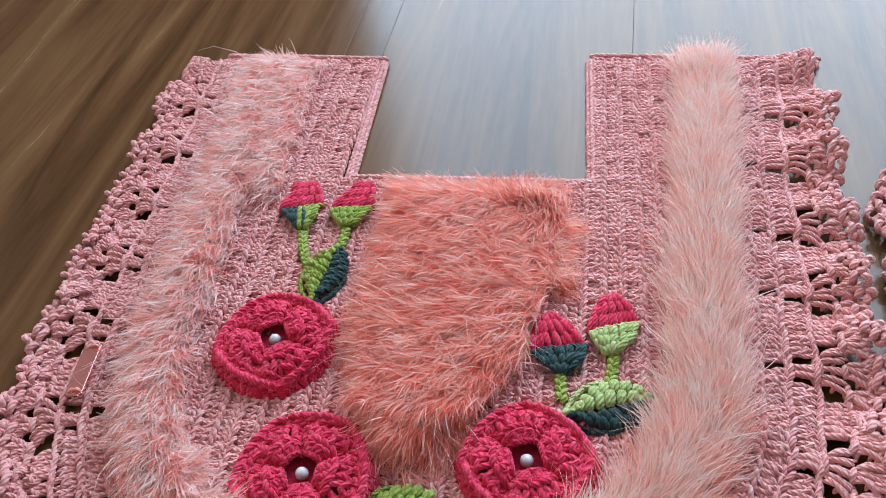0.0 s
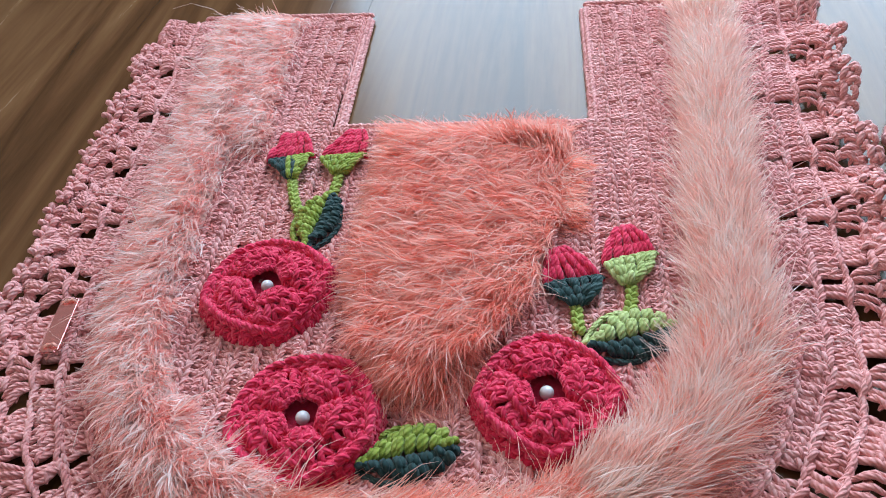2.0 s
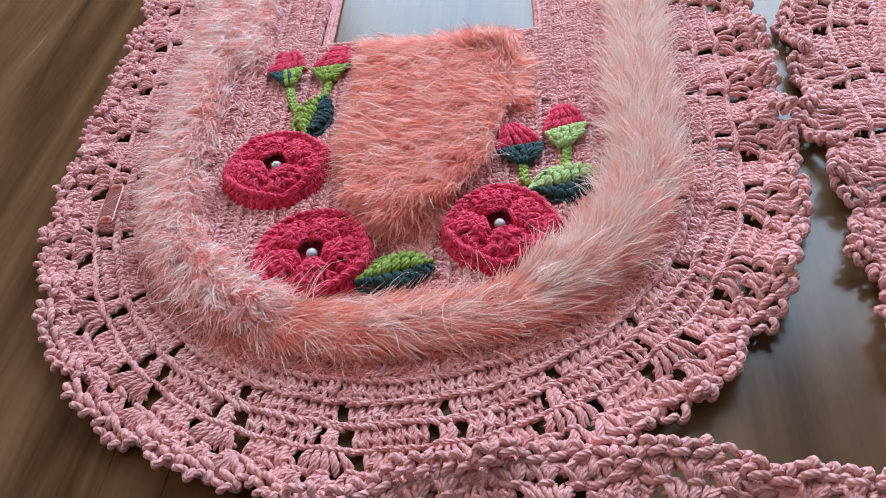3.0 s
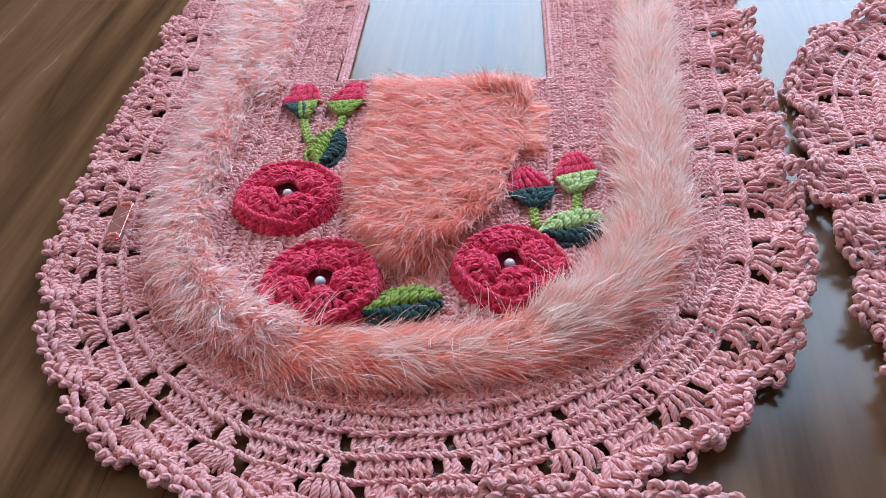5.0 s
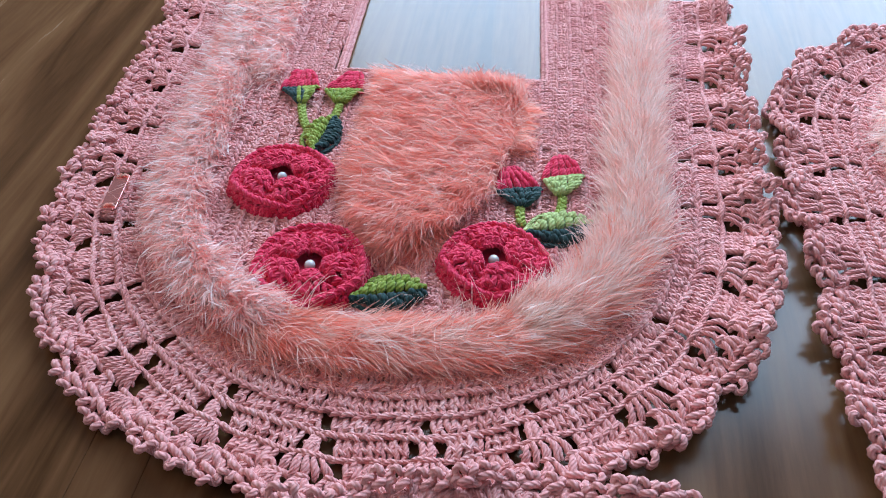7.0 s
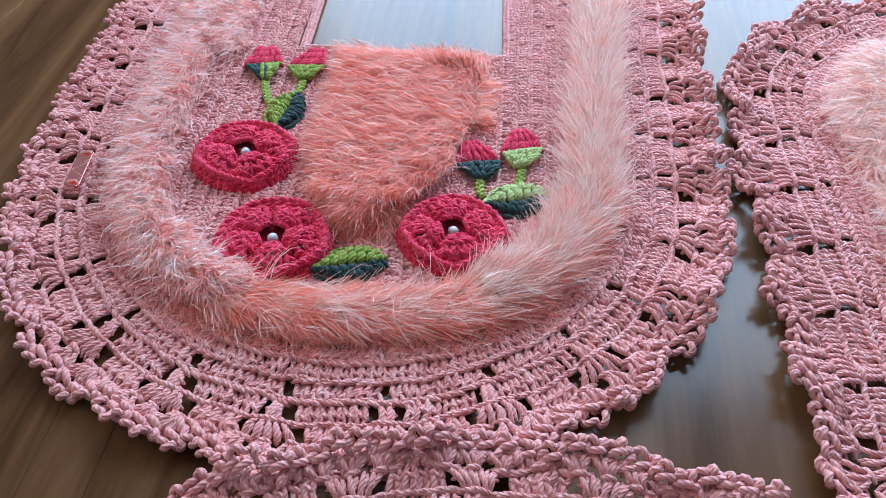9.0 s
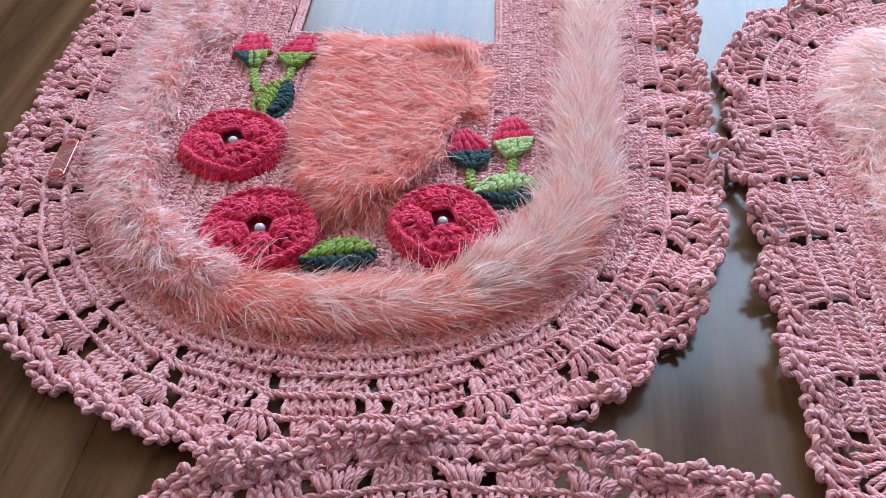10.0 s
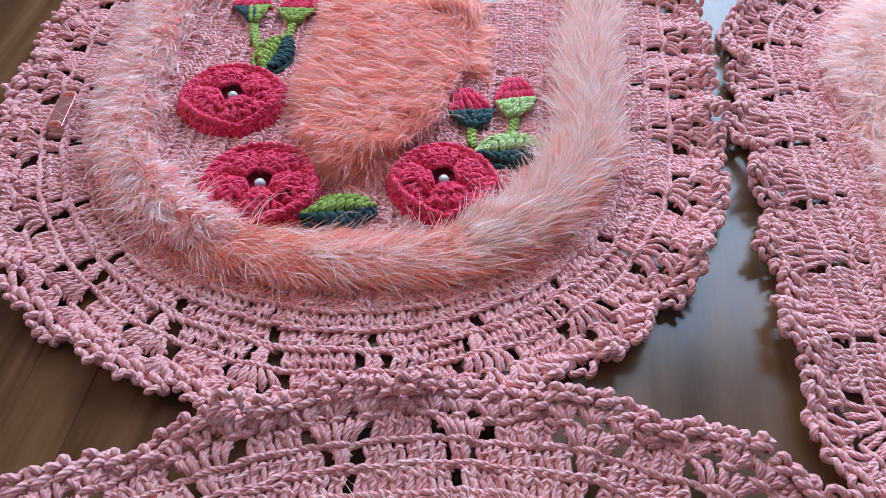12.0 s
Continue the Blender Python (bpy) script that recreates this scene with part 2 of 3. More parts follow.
def stitch_row(run, s0, s1, d0, d1, keep=None, width=0.0074, lean=1, cord=True, z=0.0, fat=1.06, back=True):
    """Tall crochet stitches side by side between d0 and d1, with the plaited chain along d1."""
    n = max(1, int(round((s1 - s0) / width)))
    w = (s1 - s0) / n
    c = s0 + w * np.arange(n)
    flags = np.ones(n, bool) if keep is None else keep(c + w / 2)

    def edges(cc):
        lo_ = d0(cc + w / 2) if callable(d0) else d0
        hi_ = d1(cc + w / 2) if callable(d1) else d1
        return lo_, hi_ - lo_

    out = []
    cc, m = c[flags][:, None], int(flags.sum())
    base, h = edges(cc)
    j, jz = jitter(m, 0.08), jitter(m, 0.0008)
    pieces = [
        ((0.30, 0.20, 0.58), (-0.06, 0.42, 1.00), (0.0026, 0.0046, 0.0036), 0.0020),
        ((0.74, 0.86, 0.30), (-0.06, 0.26, 0.62), (0.0026, 0.0044, 0.0030), 0.0020),
        ((0.62, 0.98, 0.84), (0.34, 0.62, 1.02), (0.0034, 0.0050, 0.0034), 0.0019),
        ((0.10, 0.52, 1.02), (0.70, 0.60, 0.42), (0.0040, 0.0062, 0.0040), 0.0016),
    ]
    if back:
        pieces.append(((0.5, 0.5, 0.5), (0.0, 0.5, 1.0), (0.0018, 0.0018, 0.0018), 0.0024))
    for a, b, zz, r in pieces:
        a = curve3(*a)
        a = (a if lean > 0 else 1 - a) + j + jitter(m, 0.05)
        b = curve3(*b) + jitter(m, 0.035)
        out.append((run.at(cc + a * w, base + b * h, z + curve3(*zz) + jz), r * fat * TIP * (1 + jitter(m, 0.07))))
    if cord:
        cc, m = c[:, None], n
        base, h = edges(cc)
        a = -0.36 + 1.5 * T + jitter(m, 0.06)
        dd = base + h + 0.0016 * (T - 0.5) * 2 * lean + jitter(m, 0.0004)
        out.append((run.at(cc + a * w, dd, z + 0.0038 + 0.0030 * np.sin(np.pi * T) + jitter(m, 0.0004)), 0.00195 * fat * TIP))
        dd = base + h - 0.0026 + 0.0012 * (0.5 - T) * 2 * lean + jitter(m, 0.0004)
        out.append((run.at(cc + (a + 0.45) * w, dd, z + 0.0032 + 0.0026 * np.sin(np.pi * T) + jitter(m, 0.0004)), 0.0017 * fat * TIP))
    return out


def rope(run, s0, s1, d, width=0.0066, z=0.0036, r=0.0019, slant=0.0016, dfun=None):
    """A plaited chain along the run: slanting loops that overlap."""
    n = max(1, int(round((s1 - s0) / width)))
    w = (s1 - s0) / n
    c = (s0 + w * np.arange(n))[:, None]
    out = []
    for k in (1, -1):
        ss = c + w * (-0.25 + 1.5 * T) + (w / 2 if k < 0 else 0)
        dd = d if dfun is None else dfun(ss)
        out.append((run.at(ss, dd + k * slant * (0.9 - 1.5 * T) + jitter(n, 0.0002), z + 0.0016 * np.sin(np.pi * T) + jitter(n, 0.0002)), r * TIP))
    return out


def strands(run, q0, q1, d0, d1, z0, z1, arch, r, bend=0.0):
    """Separate strands from (q0, d0) to (q1, d1); arrays of one length."""
    q0, q1, d0, d1 = (np.atleast_1d(v).astype(float)[:, None] for v in np.broadcast_arrays(q0, q1, d0, d1))
    n = len(q0)
    s = q0 + (q1 - q0) * T + bend * np.sin(np.pi * T)
    d = d0 + (d1 - d0) * T
    return (run.at(s, d, z0 + (z1 - z0) * T + arch * np.sin(np.pi * T) + jitter(n, 0.0004)), r * TIP)


def stitches(pieces, parent):
    """Each stitch of a row as a part of its own."""
    for i in range(len(pieces[0][0])):
        tubes("stitch", [(p[i:i + 1], np.broadcast_to(r, p.shape[:2])[i:i + 1]) for p, r in pieces], PINK, parent)


def posts(name, run, q0, q1, d0, d1, z0, z1, arch, r, parent):
    """Posts of doubled yarn from (q0, d0) to (q1, d1), each a part of its own."""
    for a, b, c, e in zip(*np.broadcast_arrays(q0, q1, d0, d1)):
        j = np.random.normal(0, 0.0007, 4)
        cross = 0.0011
        pair = [strands(run, [a - cross + j[0]], [b + cross + j[1]], [c], [e + j[2]], z0, z1, arch, r, 0.0008),
                strands(run, [a + cross + j[1]], [b - cross + j[3]], [c + 0.0008], [e + j[0]], z0 + 0.0008, z1 + 0.0006, arch * 1.3, r, -0.0008)]
        # the wrap round the post
        m, md = (a + b) / 2, (c + e) / 2
        pair.append(strands(run, [m - 0.0032], [m + 0.0034], [md - 0.0012 + j[2]], [md + 0.0014], 0.0052, 0.0050, 0.0020, 0.0017))
        tubes(name, pair, PINK, parent)


def knots(run, s, d, r=0.0027):
    """A rim knot: one strand wound along a small arch, closed by a stitch across its foot."""
    size = 0.0050 * (1 + np.random.normal(0, 0.16))
    lean, up, tilt = np.random.normal(0, 0.0012), 0.0012 + abs(np.random.normal(0, 0.0030)), 0.7 + np.random.normal(0, 0.25)
    t = np.linspace(0, 1, 26)[None, :]
    a = np.pi * (1.22 - 1.44 * t)
    w = 2 * np.pi * 3.4 * t + np.random.rand() * 6
    rad = size + 0.0019 * np.cos(w)
    z = 0.0046 + up + tilt * 0.0036 * np.sin(a) + 0.0021 * np.sin(w)
    out = [(run.at(s + lean + rad * np.cos(a), d + 0.0026 + rad * np.sin(a), z), r * np.clip(12 * np.minimum(t, 1 - t) + 0.4, 0, 1))]
    t = np.linspace(-1, 1, 7)[None, :]
    out.append((run.at(s + lean + 0.0044 * t, d - 0.0004 + 0.0018 * t, 0.0060 + up + 0.0022 * np.cos(t * np.pi / 2)), 1.05 * r * np.array([0.5, 0.95, 1, 1, 1, 0.95, 0.5])))
    return out


def scallop(run, sc, half_a, half_b, parent):
    """One shell of the lace edge, centred at sc, reaching half_a back and half_b on."""
    shell = new("scallop")
    shell.parent = parent
    grow = np.random.normal(0, 0.0012)
    ka, kb = half_a / 0.0357, half_b / 0.0357
    put = lambda a: sc + a * np.where(np.asarray(a) < 0, ka, kb)
    across = lambda s: np.where(s < sc, (s - sc) / half_a, (s - sc) / half_b)
    rim = lambda s: 0.0925 + grow - 0.0100 * np.abs(across(s)) ** 2.4
    line_s = np.linspace(sc - half_a, sc + half_b, 60)
    line = run.at(line_s, rim(line_s), 0.0)
    tight = (half_a + half_b) / np.linalg.norm(np.diff(line, axis=0), axis=1).sum()
    # the forked stem between the two holes of the inner row
    posts("stem_stitch", run, put(np.array([-0.0022, 0.0022])), put(np.array([-0.0022, 0.0022])), [0.0450] * 2, [0.0625] * 2, 0.0040, 0.0056, 0.0010, 0.0026, shell)
    # the fan gathered on the stem
    q = np.linspace(-1, 1, 5)
    posts("fan_stitch", run, put(q * 0.0080), put(q * 0.0146), 0.0606 + 0.0016 * q ** 2, 0.0792 - 0.0012 * q ** 2, 0.0060, 0.0046, 0.0026, 0.0020, shell)
    tubes("fan_knot", [strands(run, put(np.array([-0.0092])), put(np.array([0.0060])), [0.0610], [0.0622], 0.0066, 0.0066, 0.0022, 0.0023),
                       strands(run, put(np.array([0.0092])), put(np.array([-0.0058])), [0.0614], [0.0636], 0.0062, 0.0068, 0.0022, 0.0021)], PINK, shell)
    # chain bridges from the fan over its two holes to the blocks
    for a, b in ((-0.0250, -0.0115), (0.0115, 0.0250)):
        tubes("bridge_chain", rope(run, float(put(a)), float(put(b)), 0.0778, z=0.0042, r=0.0026), PINK, shell)
    # blocks at both ends
    for a, b in ((-0.0357, -0.0205), (0.0205, 0.0357)):
        stitches(stitch_row(run, float(put(a)), float(put(b)), 0.0615, 0.0785, cord=False, width=0.0070, fat=1.25), shell)
        stitches(stitch_row(run, float(put(a)), float(put(b)), 0.0775, lambda s: rim(s) + 0.001, cord=False, width=0.0092 * tight, fat=1.36, z=0.0008, back=False, lean=-1), shell)
    # the forked stitches of the outer row, gathered over the holes and on the fan
    for c in (-0.0160, 0.0, 0.0160):
        v = np.linspace(-1, 1, 3)
        top = put(c * 1.04 + v * 0.0072)
        posts("fork_stitch", run, put(c + v * 0.0018), top, 0.0762 + 0.0010 * v ** 2, rim(top) + 0.0004, 0.0062, 0.0046, 0.0026, 0.0021, shell)
        tubes("fork_knot", [strands(run, put(np.array([c - 0.0044])), put(np.array([c + 0.0044])), [0.0768], [0.0784], 0.0068, 0.0066, 0.0020, 0.0023)], PINK, shell)
    tubes("rim_chain", rope(run, sc - half_a, sc + half_b, 0, z=0.0014, dfun=lambda s: rim(s) - 0.0034, r=0.0021, width=0.0082 * tight, slant=0.0018), PINK, shell)
    # the crowded closing stitches under the knots
    for f in np.linspace(-0.96, 0.96, 13):
        a = sc + f * (half_a if f < 0 else half_b) + np.random.normal(0, 0.0010)
        d = float(rim(a)) - 0.0030 + np.random.normal(0, 0.0016)
        turn, reach, up = np.random.normal(0.35, 0.55), np.random.uniform(0.0042, 0.0056), 0.0052 + abs(np.random.normal(0, 0.0012))
        u, w = reach * math.sin(turn), reach * math.cos(turn)
        tubes("closing_stitch", [strands(run, [a - u + k * 0.0019], [a + u + k * 0.0019], [d - w], [d + w], up, up - 0.0006, 0.0024, 0.0021) for k in (-0.5, 0.5)], PINK, shell)
    many = max(4, int(round((half_a + half_b) / tight / 0.0140)))
    for f in np.linspace(-1 + 1.0 / many, 1 - 1.0 / many, many):
        a = np.array([sc + f * (half_a if f < 0 else half_b)]) + np.random.normal(0, 0.0010, 1)
        tubes("picot", knots(run, a, rim(a) + 0.0012 + np.random.normal(0, 0.0016, 1)), PINK, shell)
    return shell


def border_rows(run, parent, centres, closed, first=None):
    """The rows outside the fur with their triangles of holes, one under each shell."""
    c = np.asarray(centres, float)
    gaps = np.diff(c)
    left = np.r_[(c[0] + run.length - c[-1]) / 2 if closed else gaps[0] / 2, gaps / 2]
    right = np.r_[gaps / 2, left[0] if closed else gaps[-1] / 2]
    near = np.r_[c[-1] - run.length, c, c[0] + run.length] if closed else c

    def away(s):
        return np.abs(np.asarray(s)[..., None] - near).min(axis=-1)

    whole = lambda s: s > -1
    one = lambda s: away(s) > 0.0035
    two = lambda s: away(s) > 0.0100
    ends = (-0.022, -0.006, 0.0105, 0.0275, 0.0455, 0.0615)
    for k, (d0, d1, keep) in enumerate(zip(ends, ends[1:], (first or whole, whole, whole, one, two))):
        row = stitch_row(run, 0, run.length, d0, d1, keep=keep, lean=1 if k % 2 else -1, cord=k < 4 and not (k == 0 and first))
        if k == 4:
            row += rope(run, 0, run.length, 0, z=0.0040, r=0.0020, width=0.0074, dfun=lambda s: 0.0617 - 0.0022 * np.exp(-(away(s) / 0.007) ** 2))
        tagged(tubes("crochet_band", row, PINK, parent), kind="stuff")
    for sc, a, b in zip(c, left, right):
        scallop(run, sc, a, b, parent)


def fur(name, run, s0, s1, d0, d1, per_clump, clumps, length, flow, parent, mat, label, width=0.00075, height=0.012, rise=0.55, wild=0.45, keep=None, bend=0.16, rows=0.0):
    """Eyelash yarn as many thin ribbons in tufts. flow(s, d) gives the combed direction as (along, out)."""
    n = clumps
    cs, cd = s0 + (s1 - s0) * np.random.rand(n), d0 + (d1 - d0) * np.random.rand(n)
    if rows:
        # tufts stand in the rows they were worked in
        cs = s0 + (np.round((cs - s0) / rows + 0.25 * np.sin(cd * 70)) - 0.25 * np.sin(cd * 70)) * rows + np.random.normal(0, rows * 0.16, n)
    if keep is not None:
        good = keep(run.at(cs, cd, 0.0))
        cs, cd = cs[good], cd[good]
        n = len(cs)
    fa, fo = flow(cs, cd)
    turn = np.random.normal(0, wild, n)
    ca, co = fa * np.cos(turn) - fo * np.sin(turn), fa * np.sin(turn) + fo * np.cos(turn)
    cl = length * np.random.uniform(0.65, 1.25, n)
    cr = rise * np.random.uniform(0.5, 1.35, n)
    rep = lambda v: np.repeat(v, per_clump)
    m = n * per_clump
    s = rep(cs) + np.random.normal(0, 0.0028, m)
    d = rep(cd) + np.random.normal(0, 0.0028, m)
    turn = np.random.normal(0, 0.22, m)
    ra, ro = rep(ca), rep(co)
    ra, ro = ra * np.cos(turn) - ro * np.sin(turn), ra * np.sin(turn) + ro * np.cos(turn)
    ln = rep(cl) * np.random.uniform(0.6, 1.2, m)
    rz = rep(cr) * np.random.uniform(0.6, 1.4, m)
    t = np.linspace(0, 1, 4)[None, :]
    mid, halfw = (d0 + d1) / 2, (d1 - d0) / 2
    z0 = 0.004 + height * np.sqrt(np.clip(1 - ((d - mid) / (halfw * 1.12)) ** 2, 0, 1))
    z0 = 0.003 + (z0 - 0.003) * np.sqrt(np.clip(np.minimum(s - s0, s1 - s) / 0.022, 0.05, 1))
    droop = np.random.uniform(0.5, 1.15, m)
    ss = s[:, None] + ra[:, None] * ln[:, None] * t
    dd = d[:, None] + ro[:, None] * ln[:, None] * t
    zz = z0[:, None] + ln[:, None] * rz[:, None] * (1.25 * t - droop[:, None] * t * t)
    bow = np.random.normal(0, bend, m)[:, None] * ln[:, None] * t * t
    ss, dd = ss - ro[:, None] * bow, dd + ra[:, None] * bow
    p = run.at(ss, dd, np.maximum(zz, 0.003))
    side = np.random.normal(0, 1, (m, 1, 3))
    tan = p[:, 3:4] - p[:, 0:1]
    side = np.cross(side, tan)
    side /= np.linalg.norm(side, axis=2, keepdims=True) + 1e-9
    w = width * np.array([1.0, 1.0, 0.8, 0.25])[None, :, None] * np.random.uniform(0.6, 1.3, (m, 1, 1))
    v = np.stack([p - side * w * 0.5, p + side * w * 0.5], axis=2)
    idx = np.arange(m * 8).reshape(m, 4, 2)
    f = np.stack([idx[:, :-1, 0], idx[:, :-1, 1], idx[:, 1:, 1], idx[:, 1:, 0]], axis=-1).reshape(-1, 4)
    return mesh_object(name, v.reshape(-1, 3), f, mat, parent, label)


def mound(name, run, s0, s1, d0, d1, height, mat, parent, label="", base=0.003):
    """The matted core under the fur."""
    ns, nd = max(8, int((s1 - s0) / 0.004)), 14
    s, d = np.meshgrid(np.linspace(s0, s1, ns), np.linspace(d0, d1, nd), indexing="ij")
    e = np.clip(1 - ((d - (d0 + d1) / 2) / ((d1 - d0) / 2)) ** 2, 0, 1)
    es = np.clip(np.minimum(s - s0, s1 - s) / 0.03, 0, 1)
    z = base + height * np.sqrt(e) * np.sqrt(es) * (1 + 0.25 * np.sin(s * 310 + 40 * d) * np.sin(d * 400 + s * 90))
    v = run.at(s, d, z).reshape(-1, 3)
    i = np.arange(ns * nd).reshape(ns, nd)
    f = np.stack([i[:-1, :-1], i[1:, :-1], i[1:, 1:], i[:-1, 1:]], axis=-1).reshape(-1, 4)
    return mesh_object(name, v, f, mat, parent, label)


def superarc(xc, yc, a, b, n, t0, t1, count=160):
    t = np.linspace(t0, t1, count)
    c, s = np.cos(t), np.sin(t)
    return np.stack([xc + a * np.sign(c) * np.abs(c) ** (2 / n), yc + b * np.sign(s) * np.abs(s) ** (2 / n)], axis=1)


# ---- room ----
def box(bm, x0, x1, y0, y1, z0, z1):
    vs = [bm.verts.new(c) for c in ((x0, y0, z0), (x1, y0, z0), (x1, y1, z0), (x0, y1, z0), (x0, y0, z1), (x1, y0, z1), (x1, y1, z1), (x0, y1, z1))]
    for f in ((3, 2, 1, 0), (4, 5, 6, 7), (0, 1, 5, 4), (1, 2, 6, 5), (2, 3, 7, 6), (3, 0, 4, 7)):
        bm.faces.new([vs[i] for i in f])


def wall(name, boxes, label):
    bm = bmesh.new()
    for b in boxes:
        box(bm, *b)
    ob = part(name, bm, PLASTER, None, label, smooth=False)
    return tagged(ob, kind="structure", category="wall")


R, H = 2.0, 2.6
N = 1.4
wall("wall_north", [(-R, -0.16, N, N + 0.12, 0, H), (-0.16, R, N, N + 0.12, 0, 0.24), (-0.16, R, N, N + 0.12, 2.32, H)], "plain beige wall with a wide window opening")
wall("wall_south", [(-R, R, -R - 0.12, -R, 0, H)], "plain beige wall behind the camera")
# the west opening is made up to go with the side fill
wall("wall_west", [(-R - 0.12, -R, -R, -0.0, 0, H), (-R - 0.12, -R, 1.1, N + 0.12, 0, H), (-R - 0.12, -R, 0, 1.1, 0, 0.8), (-R - 0.12, -R, 0, 1.1, 2.1, H)], "plain beige wall with an added opening at the side fill lamp")
wall("wall_east", [(R, R + 0.12, -R, N + 0.12, 0, H)], "plain beige side wall")
ceil_bm = bmesh.new()
box(ceil_bm, -R - 0.12, R + 0.12, -R - 0.12, N + 0.12, H, H + 0.1)
tagged(part("ceiling", ceil_bm, PLASTER, None, "plain beige ceiling", smooth=False), kind="structure", category="ceiling")

# boards run along the rug's axis
floor = tagged(new("floor"), "varnished brown wooden boards with dark grain streaks", "floor", kind="structure")
floor.matrix_world = pose(0, 0, 0, 0, 0, -10.8)


def board(x0, x1, y0, y1):
    bm = bmesh.new()
    box(bm, x0 + 0.0001, x1 - 0.0001, y0, y1, -0.02, 0.0)
    bmesh.ops.bevel(bm, geom=[e for e in bm.edges], offset=0.0003, segments=1, affect="EDGES")
    return part("board", bm, WOOD, floor, smooth=False)


SEAMS = [-2.40, -1.85, -1.30, -0.75, -0.1755, -0.131, 0.146, 0.61, 1.06, 1.52, 1.98, 2.40]
for a, b in zip(SEAMS, SEAMS[1:]):
    board(a, b, -2.4, 1.8)
bm = bmesh.new()
box(bm, -2.6, 2.6, -2.6, 2.6, -0.05, -0.021)
part("subfloor", bm, WOOD, floor, smooth=False)


# ---- the contour rug ----
def rug_root(name, at, turn, label, tilt=0.0, z=0.0):
    ob = tagged(new(name), label, "rug", group="crochet rug set")
    ob.matrix_world = pose(at[0], at[1], z, tilt, 0, turn)
    return ob


MAIN = rug_root("contour_rug", MAIN_AT, MAIN_TURN, "rose pink crochet contour rug with peach fur and crimson flowers")
BACK = Matrix.Rotation(radians(-MAIN_TURN), 2)


def here(x, y):
    """World x, y to the rug's own."""
    v = BACK @ Vector((x - MAIN_AT[0], y - MAIN_AT[1]))
    return v.x, v.y


TOP = 0.358
leg = np.linspace(TOP, 0, 60)[:-1]
xl = -0.2600 - 0.020 * leg / TOP
arc = superarc(-0.015, 0, 0.245, 0.253, 2.3, math.pi, 2 * math.pi)
xr = (0.230 + 0.028 * leg / TOP)[::-1]
outline = np.concatenate([np.stack([xl, leg], 1), arc, np.stack([xr, leg[::-1]], 1)])


def ruffle(amount, seed):
    def lift(s, d):
        g = np.clip((d - 0.030) / 0.07, 0, 1.2) ** 1.5
        return amount * g * (0.55 + 0.45 * np.sin(s * 72 + seed) + 0.35 * np.sin(s * 31 + 2.3 * seed))
    return lift


def main_lift(s, d):
    g = np.clip((d - 0.030) / 0.06, 0, 1.3) ** 1.4
    amp = np.interp(s, [0.0, 0.35, 0.75, 1.0, 1.6], [0.006, 0.004, 0.006, 0.011, 0.017])
    return amp * g * (0.55 + 0.45 * np.sin(s * 88 + 0.7) + 0.35 * np.sin(s * 37 + 1.6))


# along the run: the shells' centres, and how far out the first row of holes lies
SHELLS = [0.080, 0.157, 0.236, 0.313, 0.389, 0.464, 0.534, 0.602, 0.667, 0.732, 0.801, 0.864, 0.931, 0.996, 1.063, 1.131, 1.204, 1.276, 1.354, 1.434]
FIRST_HOLE = [0.008, 0.004, 0.004, 0.006, 0.007, 0.011, 0.014, 0.021, 0.031, 0.038, 0.037, 0.030, 0.021, 0.015, 0.012, 0.009, 0.010, 0.008, 0.003, 0.008]
# beyond the shells the straps end in a plain edge
AT = [0.0, 0.030, 0.052] + SHELLS[1:-1] + [1.464, 1.486, 1.521]
OUT = [0.003, 0.007, 0.008] + FIRST_HOLE[1:-1] + [0.008, 0.006, 0.004]


def main_warp(s, d):
    shift = np.interp(s, AT, OUT) - 0.0365
    f = s / U.length
    spread = np.interp(f, [0.0, 0.25, 0.33, 0.39, 0.45, 0.55, 0.62, 0.66, 0.72, 0.85, 1.0], [1.10, 1.12, 1.14, 1.24, 1.16, 1.10, 1.24, 1.22, 1.16, 1.12, 1.08])
    return d + shift + np.clip(d - 0.0455, 0, 1) * (spread - 1)


U = Run(outline, main_lift, main_warp, wobble=0.0009)
# s runs from one strap's top down and round to the other strap's top; outside is to the right of the way
U.warp = None
if U.at(np.array([0.1]), np.array([0.05]), np.array([0.0]))[0, 0] > U.at(np.array([0.1]), np.array([0.0]), np.array([0.0]))[0, 0]:
    U.nx, U.ny = -U.nx, -U.ny
FUR_LINE = Run(outline)
FUR_LINE.nx, FUR_LINE.ny = U.nx, U.ny
U.warp = main_warp
for a, b in ((0.0, 0.036), (1.474, U.length)):
    for d0, d1 in ((0.0615, 0.0775), (0.0775, 0.0905)):
        tagged(tubes("crochet_band", stitch_row(U, a, b, d0, d1), PINK, MAIN), kind="stuff")
border_rows(U, MAIN, SHELLS, False, first=lambda s: np.interp(s, AT, OUT) > 0.018)


# the inner cloth: straight rows along the straps and down the middle
def low(x):
    q = min(0.999, abs((x + 0.015) / 0.235))
    return -0.242 * (1 - q ** 2.3) ** (1 / 2.3) + 0.012


for i, x in enumerate(np.arange(-0.236, 0.214, 0.0154)):
    in_notch = -0.126 < x + 0.0077 < 0.106
    y1 = 0.163 if in_notch else TOP
    y0 = max(low(x), low(x + 0.0154))
    run = Run([(x, y0), (x, y1)])
    run.nx, run.ny = np.ones_like(run.nx), 0 * run.ny
    tagged(tubes("crochet_band", stitch_row(run, 0, run.length, 0.0, 0.0154, width=0.0068, fat=0.96, lean=1 if i % 2 else -1), PINK, MAIN), kind="stuff")


